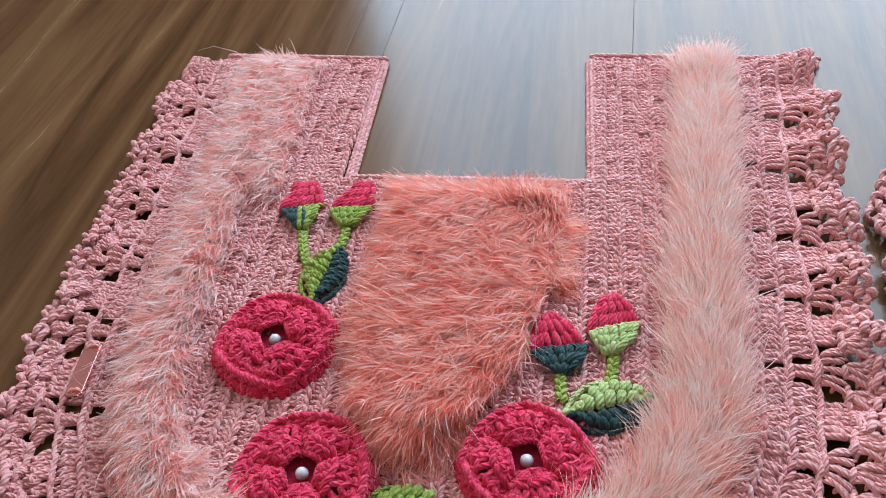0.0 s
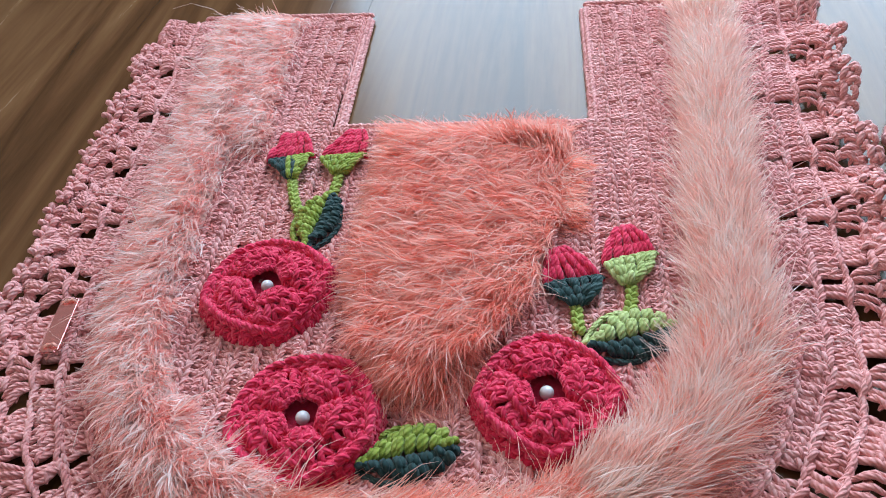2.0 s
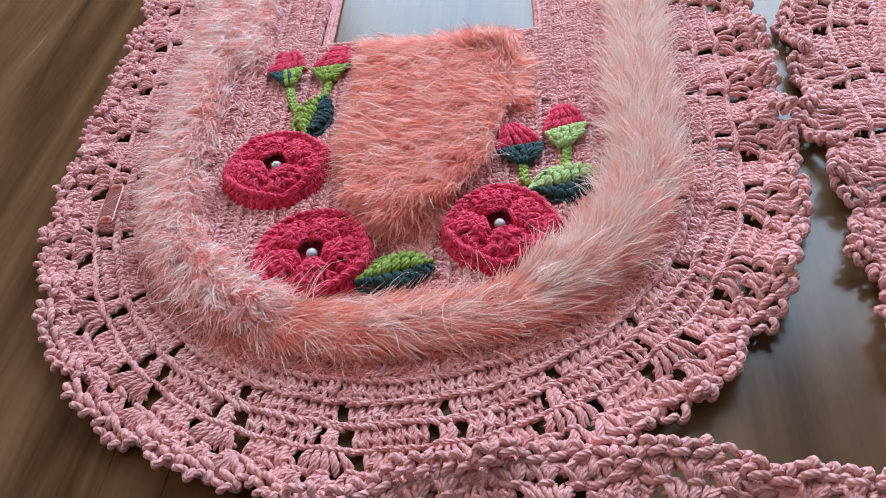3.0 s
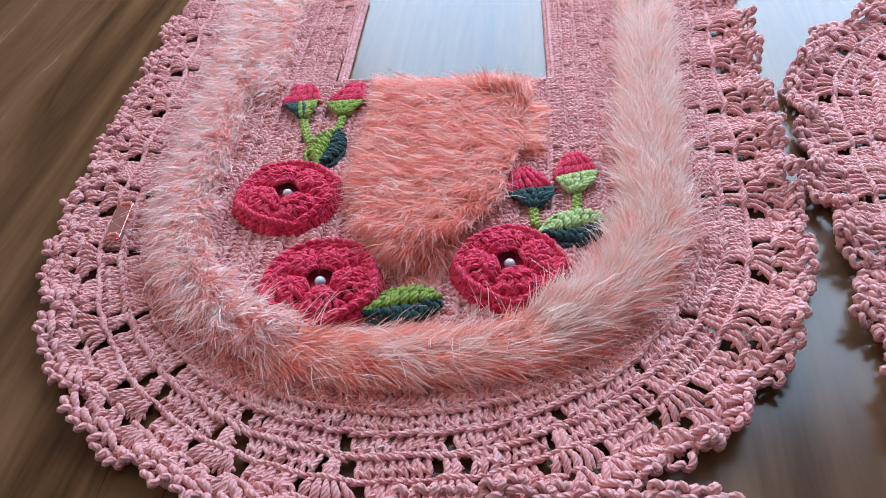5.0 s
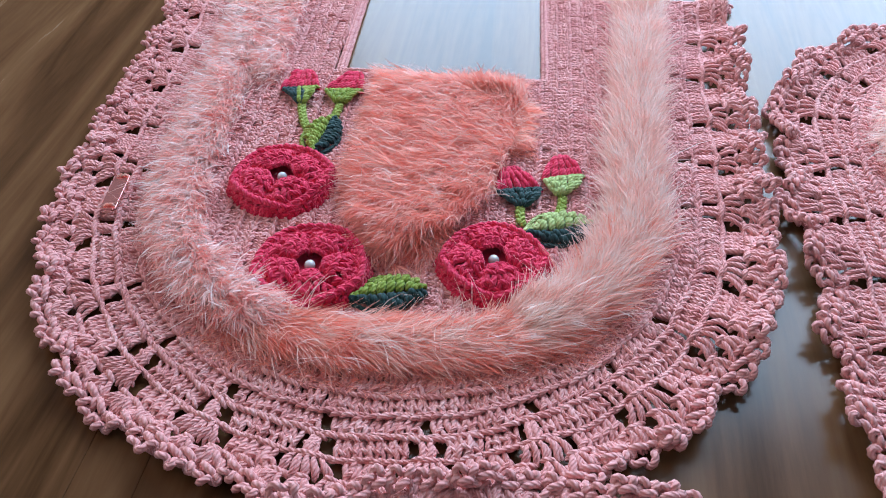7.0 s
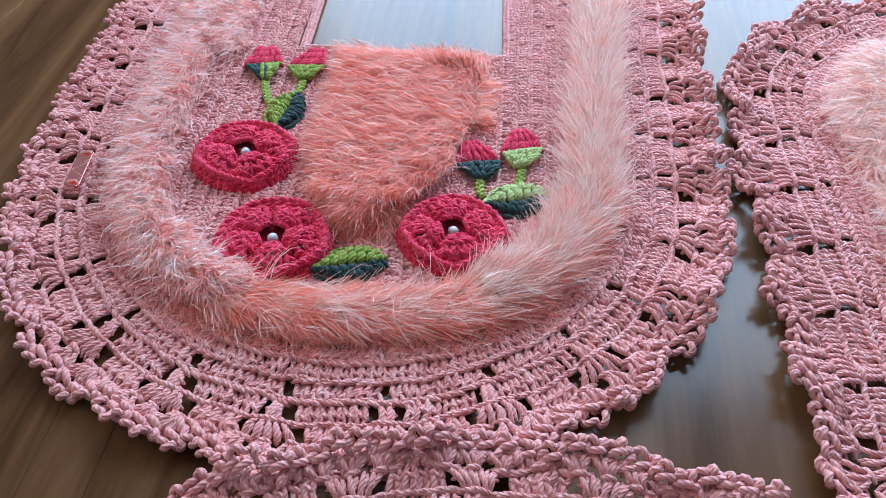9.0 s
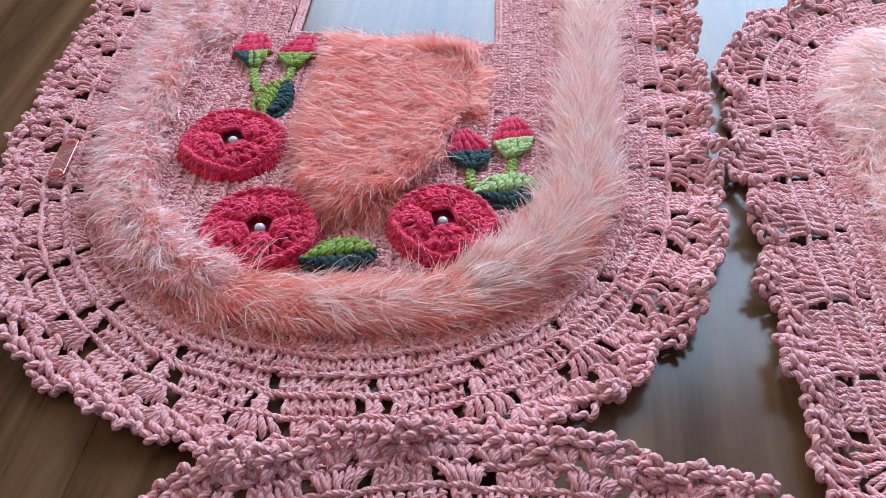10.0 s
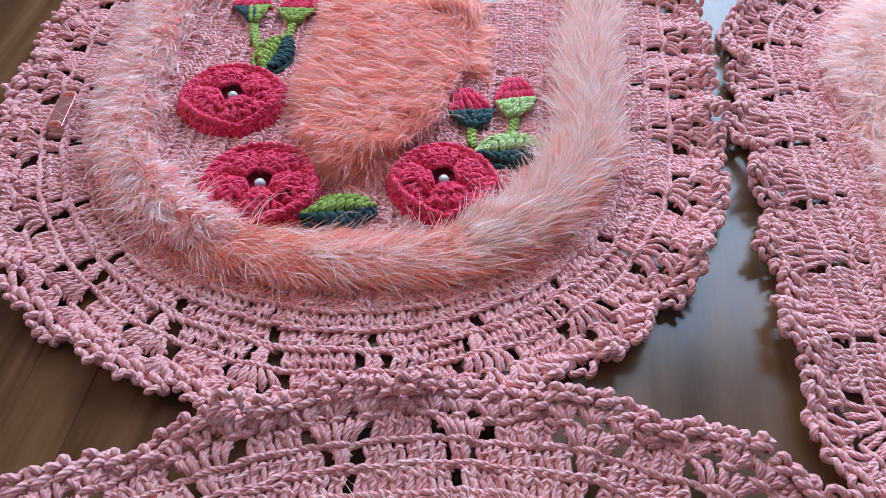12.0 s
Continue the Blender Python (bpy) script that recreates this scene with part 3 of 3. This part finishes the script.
def edging(points):
    run = Run(points)
    out = rope(run, 0, run.length, 0.0, z=0.0042, r=0.0022)
    out += rope(run, 0, run.length, -0.0034, z=0.0022, r=0.0020)
    out += rope(run, 0, run.length, 0.0034, z=0.0024, r=0.0022)
    return tubes("edge_chain", out, PINK, MAIN)


edging([(-0.122, TOP), (-0.119, 0.163)])
edging([(-0.119, 0.165), (0.108, 0.165)])
edging([(0.108, 0.163), (0.104, TOP)])
for a, b in ((-0.306, -0.122), (0.104, 0.332)):
    run = Run([(a, TOP + 0.010), ((a + b) / 2, TOP + 0.008), (b, TOP + 0.004)])
    tubes("edge_chain", rope(run, 0, run.length, 0, z=0.0050, r=0.0023), PINK, MAIN)
    run2 = Run([(a, TOP - 0.005), (b, TOP - 0.010)])
    run2.nx, run2.ny = 0 * run2.nx, np.ones_like(run2.ny)
    tagged(tubes("crochet_band", stitch_row(run2, 0, run2.length, 0.0, 0.015, cord=False), PINK, MAIN), kind="stuff")

# fur border: combed outwards on the first leg, along the bottom, back up the second leg
L = U.length


def border_flow(s, d):
    f = s / L
    along = np.interp(f, [0, 0.30, 0.40, 0.5, 0.7, 1.0], [0.55, 0.75, 0.9, 1.0, 1.0, 1.0])
    out = np.interp(f, [0, 0.30, 0.40, 0.5, 0.7, 1.0], [0.75, 0.55, 0.22, 0.0, -0.05, 0.0])
    out = out + np.interp(f, [0, 0.45, 0.6, 1.0], [6.0, 4.0, 1.5, 4.0]) * (d + 0.040)
    n = np.hypot(along, out)
    return along / n, out / n


# pale core colour stands in for light bounced up through the hair
mound("fur_core", FUR_LINE, 0.0, L * 0.98, -0.056, -0.018, 0.008, PALE_FUR, MAIN, "matted peach fur core")
# the whitish strands here carry the backlight in their colour
fur("fur_border", FUR_LINE, 0.004, L * 0.44, -0.056, -0.016, 12, 2900, 0.020, border_flow, MAIN, GLINT_FUR, "shaggy pink eyelash-yarn border with window glints painted in white", wild=0.55, height=0.015, rise=0.7, width=0.00105, bend=0.07, rows=0.019)
fur("fur_border", FUR_LINE, 0.004, L * 0.15, -0.088, -0.046, 9, 620, 0.021, border_flow, MAIN, GLINT_FUR, "shaggy pink eyelash-yarn border with window glints painted in white", wild=0.6, height=0.011, rise=0.7, width=0.00105, bend=0.07)
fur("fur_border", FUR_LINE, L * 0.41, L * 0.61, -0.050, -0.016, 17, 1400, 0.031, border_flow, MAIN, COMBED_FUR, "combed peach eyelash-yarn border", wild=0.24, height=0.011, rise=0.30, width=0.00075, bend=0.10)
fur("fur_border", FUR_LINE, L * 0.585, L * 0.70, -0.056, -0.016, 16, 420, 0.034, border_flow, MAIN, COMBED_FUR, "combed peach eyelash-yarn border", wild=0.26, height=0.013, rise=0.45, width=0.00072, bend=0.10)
fur("fur_border", FUR_LINE, L * 0.47, L * 0.60, -0.050, -0.018, 12, 260, 0.032, border_flow, MAIN, PALE_FUR, "pale peach eyelash-yarn border", wild=0.30, height=0.012, rise=0.42, width=0.00072, bend=0.10)
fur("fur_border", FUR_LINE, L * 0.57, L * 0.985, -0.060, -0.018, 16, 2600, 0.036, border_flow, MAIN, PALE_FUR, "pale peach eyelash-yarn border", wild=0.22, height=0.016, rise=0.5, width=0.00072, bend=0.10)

tagged(fur("stray_hair", FUR_LINE, L * 0.40, L * 0.64, -0.020, 0.012, 3, 420, 0.013, border_flow, MAIN, COMBED_FUR, "short peach fuzz beside the fur border", wild=1.4, height=0.004, rise=0.5, width=0.0005), kind="stuff")
tagged(fur("stray_hair", FUR_LINE, 0.01, L * 0.98, -0.062, -0.008, 2, 420, 0.040, border_flow, MAIN, PALE_FUR, "loose pale stray hairs", wild=1.2, height=0.016, rise=0.8, width=0.0006), kind="stuff")

# fur panel between the flowers
px, py = here(0.045, 0.130)
PANEL = Run([(px + 0.008, py + 0.135), (px, py - 0.135)])
PANEL.nx, PANEL.ny = np.ones_like(PANEL.nx), 0 * PANEL.ny


def in_panel(p):
    x, y = p[:, 0] - px, p[:, 1] - py
    right = np.interp(y, [-0.125, -0.10, -0.05, 0.03, 0.135], [-0.022, 0.018, 0.050, 0.069, 0.072])
    left = np.interp(y, [-0.125, -0.09, -0.03, 0.135], [-0.026, -0.062, -0.066, -0.070])
    return (x > left) & (x < right)


mound("fur_core", PANEL, 0.002, 0.18, -0.068, 0.058, 0.014, FUR, MAIN, "matted peach fur core")
mound("fur_core", PANEL, 0.13, 0.250, -0.050, 0.016, 0.013, FUR, MAIN, "matted peach fur core")


def panel_flow(s, d):
    a = 0.45 + 0.4 * np.sin(s * 38 + d * 22) + 1.0 * np.clip((s - 0.19) / 0.08, 0, 1)
    o = -0.80 + 6 * d * (0.6 + s * 2)
    n = np.hypot(a, o) + 1e-6
    return a / n, o / n


fur("fur_panel", PANEL, 0.0, 0.27, -0.096, 0.072, 12, 4000, 0.022, panel_flow, MAIN, FUR, "shaggy coral peach fur panel", wild=0.5, height=0.018, rise=0.6, width=0.0010, keep=in_panel, bend=0.07, rows=0.021)


fur("fur_fringe", PANEL, 0.205, 0.258, -0.056, 0.010, 10, 460, 0.028, lambda s, d: (0.96 + 0 * s, -0.1 + 5.0 * (d + 0.022)), MAIN, FUR, "loose pale fringe of the fur panel", wild=0.35, height=0.013, rise=0.35)


fur("fur_fringe", PANEL, 0.000, 0.030, -0.020, 0.062, 12, 260, 0.022, lambda s, d: (-0.6 + 0 * s, 0.5 + 0 * d), MAIN, FUR, "raised tuft at the fur panel's top edge", wild=0.5, height=0.016, rise=0.6)


fur("fur_fringe", PANEL, 0.002, 0.050, -0.004, 0.070, 14, 380, 0.022, lambda s, d: (-0.10 + 0 * s, -0.45 + 9 * (d - 0.02)), MAIN, FUR, "raised tuft at the fur panel's top edge", wild=0.5, height=0.023, rise=0.65, width=0.0009, bend=0.08)


for a, b, way, end in ((0.050, 0.074, 1.0, 0.120), (-0.082, -0.062, -1.0, 0.200)):
    fur("fur_fringe", PANEL, 0.030, end, a, b, 6, int(1900 * (end - 0.03)), 0.018, lambda s, d, way=way: (0.45 + 0 * s, way + 0 * d), MAIN, COMBED_FUR, "loose fringe of the fur panel", wild=0.5, height=0.009, rise=0.5, width=0.0008, bend=0.08)


tagged(fur("stray_hair", PANEL, 0.004, 0.262, -0.066, 0.060, 2, 170, 0.038, panel_flow, MAIN, PALE_FUR, "loose pale stray hairs", wild=1.3, height=0.018, rise=0.8, width=0.0006, keep=in_panel), kind="stuff")


# ---- flowers, leaves and buds ----
def outward(points, cx, cy, lift):
    """A run whose outer side faces away from the centre."""
    run = Run(points, lift)
    m = len(run.s) // 2
    if (run.x[m] - cx) * run.nx[m] + (run.y[m] - cy) * run.ny[m] < 0:
        run.nx, run.ny = -run.nx, -run.ny
    return run


def flower(x, y, radius, turn, inner=5):
    cx, cy = here(x, y)
    root = new("flower")
    root.parent = MAIN
    tagged(root, "layered crimson crochet rose with a pearl centre")
    k = radius / 0.048
    bm = bmesh.new()
    bmesh.ops.create_cone(bm, cap_ends=True, segments=40, radius1=0.040 * k, radius2=0.038 * k, depth=0.003, matrix=Matrix.Translation((cx, cy, 0.0075)))
    part("base", bm, CRIMSON, root)
    # outer petals
    n = inner
    for i in range(n):
        mid = turn + 2 * math.pi * (i + 0.5) / n
        t = np.linspace(-1.06, 1.06, 60)
        fold = lambda u: (0.0440 * (math.cos(math.pi / n) / np.cos(np.clip(u, -1, 1) * math.pi / n)) ** 0.36) * k
        rr = fold(t)
        tilt = 0.0016 * (1 if i % 2 else -1)
        run = outward(np.stack([cx + rr * np.cos(mid + t * math.pi / n), cy + rr * np.sin(mid + t * math.pi / n)], 1), cx, cy, None)
        half = run.length / 2
        foot = lambda s, half=half: np.maximum(0.0495 * k - fold((s - half) / half * 1.06), 0.0075)

        def lift(s, d, half=half, tilt=tilt, foot=foot):
            q = np.clip((s - half) / half, -1.1, 1.1)
            top = 0.0122 - 0.0030 * np.abs(q) ** 4 + tilt * q
            inner_side = top - 0.0075 * np.clip((0.002 - d) / 0.014, 0, 1) ** 1.2
            return np.where(d > 0.002, np.maximum(top * (1 - (d - 0.002) / (foot(s) - 0.002)), 0.0), inner_side)

        run.lift = lift
        out = stitch_row(run, 0, run.length, -0.012, 0.0016, width=0.0080, fat=1.25)
        out += stitch_row(run, 0, run.length, foot, 0.0024, width=0.0080, fat=1.30, lean=-1, z=-0.001)
        out += rope(run, 0, run.length, 0.0016, z=0.0036, r=0.0024, width=0.0066)
        tubes("outer_petal", out, CRIMSON, root)
    # inner petals round the eye
    for i in range(inner):
        mid = turn + 0.2 + 2 * math.pi * i / inner
        t = np.linspace(-1.04, 1.04, 60)
        rr = (0.0235 + 0.0 * t) * k

        def dome(s, d, half=0.0235 * k * math.pi / inner * 1.04):
            q = np.clip((s - half) / half, -1.1, 1.1)
            return 0.0050 + 0.0105 * (1 - 0.85 * np.abs(q) ** 4) * (1 - 0.80 * np.clip(np.abs(d + 0.002) / 0.0175, 0, 1) ** 3.5)

        run = outward(np.stack([cx + rr * np.cos(mid + t * math.pi / inner), cy + rr * np.sin(mid + t * math.pi / inner)], 1), cx, cy, dome)
        half = run.length / 2
        eye_edge = lambda s, half=half: (0.0122 / np.cos((s - half) / half * math.pi / inner) - 0.0235) * k
        far_edge = lambda s, half=half: (0.0170 - 0.0040 * np.abs((s - half) / half) ** 2.5) * k
        out = stitch_row(run, 0, run.length, eye_edge, 0.0, width=0.0078, fat=1.22)
        out += stitch_row(run, 0, run.length, 0.0, far_edge, width=0.0080, fat=1.28, lean=-1)
        out += rope(run, 0, run.length, 0, z=0.0036, r=0.0021, width=0.0064, dfun=eye_edge)
        tubes("inner_petal", out, CRIMSON, root)
    bm = bmesh.new()
    bmesh.ops.create_uvsphere(bm, u_segments=24, v_segments=16, radius=0.0046, matrix=Matrix.Translation((cx, cy, 0.0135)))
    part("pearl", bm, PEARL, root, "glossy white pearl")
    return root


flower(-0.1025, 0.1045, 0.0480, 0.35, 4)
flower(-0.069, -0.012, 0.0490, 0.95, 5)
flower(0.083, -0.012, 0.0460, 0.10, 4)


def half_leaf(name, a, b, bulge, mat, parent, n=8, z=0.007, label=""):
    """One side of a leaf from base a to tip b; bulge is the signed half width."""
    a, b = Vector(a), Vector(b)
    ax = (b - a)
    nrm = Vector((-ax.y, ax.x)).normalized()
    q = np.linspace(0.04, 0.96, n)[:, None]
    q1 = np.clip(q + 0.10, 0, 1)
    edge = bulge * np.sin(np.pi * np.clip(q, 0.03, 0.97)) ** 0.75
    out = []
    for lo_, hi_, shift in ((0.02, 0.62, 0.0), (0.46, 1.0, 0.05)):
        w = lo_ + (hi_ - lo_) * T
        for sh in (-0.020, 0.024):
            qq = q + sh + shift + (q1 - q) * w + jitter(n, 0.006)
            px_ = a.x + ax.x * qq + nrm.x * edge * w
            py_ = a.y + ax.y * qq + nrm.y * edge * w
            zz = z + 0.0045 * np.sin(np.pi * (0.25 + 0.65 * w)) + 0.0012 * np.sin(np.pi * T) + jitter(n, 0.0007)
            out.append((np.stack(np.broadcast_arrays(px_, py_, zz), -1), 0.0030 * TIP))
    t = np.linspace(0.0, 1.0, 40)
    e = bulge * np.sin(np.pi * t) ** 0.75
    run = Run(np.stack([a.x + ax.x * t + nrm.x * e, a.y + ax.y * t + nrm.y * e], 1))
    out += rope(run, 0, run.length, 0, z=z, r=0.0019, width=0.0062)
    return tubes(name, out, mat, parent, label)


def leaf(a, b, w1, w2, mat1, mat2, label):
    root = new("leaf")
    root.parent = MAIN
    tagged(root, label)
    a, b = here(*a), here(*b)
    half_leaf("leaf_half", a, b, w1, mat1, root)
    half_leaf("leaf_half", a, b, -w2, mat2, root, z=0.006)
    return root


def stem(a, b, bow, parent, mat=LIME):
    a, b = here(*a), here(*b)
    t = np.linspace(0, 1, 30)
    nx, ny = -(b[1] - a[1]), b[0] - a[0]
    run = Run(np.stack([a[0] + (b[0] - a[0]) * t + nx * bow * np.sin(np.pi * t), a[1] + (b[1] - a[1]) * t + ny * bow * np.sin(np.pi * t)], 1))
    w = np.linspace(0, 1, 40)[None, :]
    out = []
    for i in range(3):
        turn = 2 * math.pi * (run.length / 0.017 * w + i / 3)
        out.append((run.at(w * run.length, 0.0026 * np.sin(turn), 0.0080 + 0.0016 * np.sin(2 * turn)), np.full((1, 40), 0.0024)))
    return tubes("stem", out, mat, parent)


def wedge(name, tip, base_l, base_r, mat, parent, n=5, z=0.0065, point=0.26):
    """Strands gathered at the tip and spread along the base, with a chain along the base."""
    tip, l, r = here(*tip), here(*base_l), here(*base_r)
    q = np.linspace(0, 1, n)[:, None]
    bx, by = l[0] + (r[0] - l[0]) * q, l[1] + (r[1] - l[1]) * q
    cx, cy = (l[0] + r[0]) / 2, (l[1] + r[1]) / 2
    tx, ty = tip[0] + (bx - cx) * point, tip[1] + (by - cy) * point
    out = []
    for tier, (lo_, hi_) in enumerate(((0.0, 0.44), (0.32, 0.76), (0.64, 1.0))):
        w = lo_ + (hi_ - lo_) * T
        for off in (-0.055 + 0.03 * tier, 0.040 + 0.03 * tier):
            sx, sy = bx + off * (r[0] - l[0]), by + off * (r[1] - l[1])
            sway = jitter(n, 0.0007)
            x_ = sx + (tx - sx) * w + (sx - cx) * 0.10 * np.sin(np.pi * w) + sway
            y_ = sy + (ty - sy) * w + (sy - cy) * 0.10 * np.sin(np.pi * w)
            up = z + 0.0040 * np.sin(np.pi * (0.2 + 0.6 * w)) + 0.0012 * np.sin(np.pi * T) + jitter(n, 0.0007)
            out.append((np.stack(np.broadcast_arrays(x_, y_, up), -1), 0.0026 * TIP))
    run = Run([l, r])
    out += rope(run, 0, run.length, 0, z=z + 0.001, r=0.0019)
    return tubes(name, out, mat, parent)


def bud(tip, left, right, foot, mats, label):
    root = new("flower_bud")
    root.parent = MAIN
    tagged(root, label)
    c = ((left[0] + right[0]) / 2, (left[1] + right[1]) / 2)
    left, right = (tuple(c[i] + 0.82 * (v[i] - c[i]) for i in (0, 1)) for v in (left, right))
    wedge("bud_petals", tip, left, right, CRIMSON, root)
    if len(mats) == 1:
        wedge("calyx", foot, left, right, mats[0], root, z=0.0085)
    else:
        m = ((left[0] + right[0]) / 2, (left[1] + right[1]) / 2)
        wedge("calyx", foot, left, m, mats[0], root, n=4, z=0.0085)
        wedge("calyx", foot, m, right, mats[1], root, n=4, z=0.0088)
    return root


leaf((-0.036, -0.048), (0.021, -0.041), 0.021, 0.016, LIME, BOTTLE, "two-tone lime and bottle green crochet leaf")
leaf((0.112, 0.022), (0.170, 0.030), 0.023, 0.017, PALE_LIME, BOTTLE, "two-tone pale lime and bottle green crochet leaf")
leaf((-0.078, 0.142), (-0.062, 0.198), 0.020, 0.016, LIME, BOTTLE, "two-tone lime and bottle green crochet leaf")
stem((-0.083, 0.178), (-0.095, 0.240), 0.05, MAIN)
stem((-0.068, 0.185), (-0.054, 0.240), -0.05, MAIN)
stem((0.112, 0.035), (0.116, 0.072), 0.03, MAIN)
stem((0.146, 0.045), (0.155, 0.082), -0.05, MAIN)
bud((-0.096, 0.293), (-0.119, 0.255), (-0.078, 0.258), (-0.094, 0.228), (BOTTLE, LIME), "crimson crochet bud with green calyx")
bud((-0.040, 0.287), (-0.072, 0.252), (-0.032, 0.250), (-0.055, 0.228), (LIME,), "crimson crochet bud with lime calyx")
bud((0.108, 0.116), (0.094, 0.080), (0.136, 0.082), (0.116, 0.058), (BOTTLE,), "crimson crochet bud with dark green calyx")
bud((0.160, 0.130), (0.138, 0.094), (0.178, 0.100), (0.154, 0.072), (PALE_LIME,), "crimson crochet bud with pale lime calyx")


def plate(name, at, turn, w, h, mat, parent, label, z=0.0140, thick=0.0016):
    bm = bmesh.new()
    box(bm, -w / 2, w / 2, -h / 2, h / 2, 0, thick)
    bmesh.ops.bevel(bm, geom=[e for e in bm.edges if abs(e.verts[0].co.z - e.verts[1].co.z) > 0.001], offset=0.0018, segments=3, affect="EDGES")
    bmesh.ops.bevel(bm, geom=list(bm.edges), offset=0.0003, segments=1, affect="EDGES")
    bmesh.ops.transform(bm, matrix=pose(at[0], at[1], z, 0, 0, turn), verts=bm.verts)
    return part(name, bm, mat, parent, label, smooth=False)


tag = plate("metal_tag", here(-0.2500, 0.087), 5, 0.0135, 0.050, ROSE_METAL, MAIN, "shiny rose metal maker's tag")
tx, ty = here(-0.2500, 0.087)
for e in (-1, 1):
    run = Run([(tx - 0.0035 - e * 0.0018, ty + e * 0.0205), (tx + 0.0035 - e * 0.0018, ty + e * 0.0205 + 0.001)])
    tubes("stitch", rope(run, 0, run.length, 0, z=0.0160, r=0.0009, width=0.004), PALE_FUR, tag)

# ---- the two oval rugs ----
OVAL = rug_root("oval_rug", (0.728, 0.096), -8.9, "rose pink oval crochet rug with pale peach fur ring")
top = superarc(0, 0, 0.245, 0.180, 2.1, math.pi, 0)
bottom = superarc(0, -0.36, 0.245, 0.180, 2.1, 0, -math.pi)
side_r = np.stack([np.full(30, 0.245), np.linspace(0, -0.36, 32)[1:-1]], 1)
ring = np.concatenate([top, side_r, bottom, side_r[::-1] * (-1, 1), top[:1]])
def oval_warp(s, d):
    return d + np.clip(d - 0.0455, 0, 1) * np.interp(s, [0.0, 0.10, 0.22, 0.55, 0.75, 1.6, 1.77, 1.97, 2.076], [0.16, 0.08, 0.0, 0.0, 0.15, 0.20, 0.32, 0.28, 0.16])


V = Run(ring, ruffle(0.010, 2.1), oval_warp, wobble=0.0009)
V.nx, V.ny = -V.nx, -V.ny
if V.at(np.array([0.3]), np.array([0.05]), np.array([0.0]))[0, 1] < V.at(np.array([0.3]), np.array([0.0]), np.array([0.0]))[0, 1]:
    V.nx, V.ny = -V.nx, -V.ny
OVAL_SHELLS = [0.044, 0.1044, 0.171, 0.238, 0.305, 0.370, 0.4376, 0.502]
OVAL_SHELLS += list(np.linspace(0.502, V.length - 0.321, 19)[1:]) + [V.length - q for q in (0.249, 0.177, 0.100, 0.028)]
border_rows(V, OVAL, OVAL_SHELLS, True)


def ring_flow(s, d):
    a, o = 0.75 + 0 * s, 0.45 + 5 * (d + 0.034)
    n = np.hypot(a, o)
    return -a / n, o / n


mound("fur_core", V, -0.03, V.length + 0.03, -0.066, -0.002, 0.012, PALE_FUR, OVAL, "matted pale peach fur core")
fur("fur_border", V, -0.03, V.length + 0.03, -0.080, -0.004, 13, 5600, 0.030, ring_flow, OVAL, PALE_FUR, "pale peach eyelash-yarn ring", wild=0.3, height=0.013, rise=0.5)
for i, x in enumerate(np.arange(-0.193, 0.18, 0.0193)):
    q = max(abs(x), abs(x + 0.0193)) / 0.22
    e = 0.155 * max(0.0, 1 - q ** 2.1) ** (1 / 2.1)
    run = Run([(x, -0.36 - e), (x, e)])
    run.nx, run.ny = np.ones_like(run.nx), 0 * run.ny
    tagged(tubes("crochet_band", stitch_row(run, 0, run.length, 0.0, 0.0193, width=0.0085, lean=1 if i % 2 else -1), PINK, OVAL), kind="stuff")

FRONT = copy_thing(OVAL, pose(0.040, -0.498, 0.012, 0.9, 0, 0.0) @ Matrix.Diagonal((1.01, 1, 1, 1)))
tagged(FRONT, "rose pink oval crochet rug whose lace edge overlaps the contour rug")
fx = Matrix.Rotation(radians(0.0), 2) @ Vector((-0.116 - 0.040, -0.290 + 0.486))
fur_tag = plate("leather_tag", (fx.x / 1.01, fx.y), 20, 0.050, 0.017, LEATHER, FRONT, "salmon leather maker's tag with swirl drawing", z=0.0105)
for i in range(4):
    t = np.linspace(-2.2, 2.2, K)
    c = pose(fx.x / 1.01, fx.y, 0, 0, 0, 20)
    pts = np.array([[list(c @ Vector((0.010 + 0.0012 * i + (0.0018 + 0.0011 * i) * math.cos(a), (0.0018 + 0.0011 * i) * math.sin(a), 0.0122))) for a in t]])
    tubes("swirl_line", [(pts, 0.00025 * TIP)], INK, fur_tag)
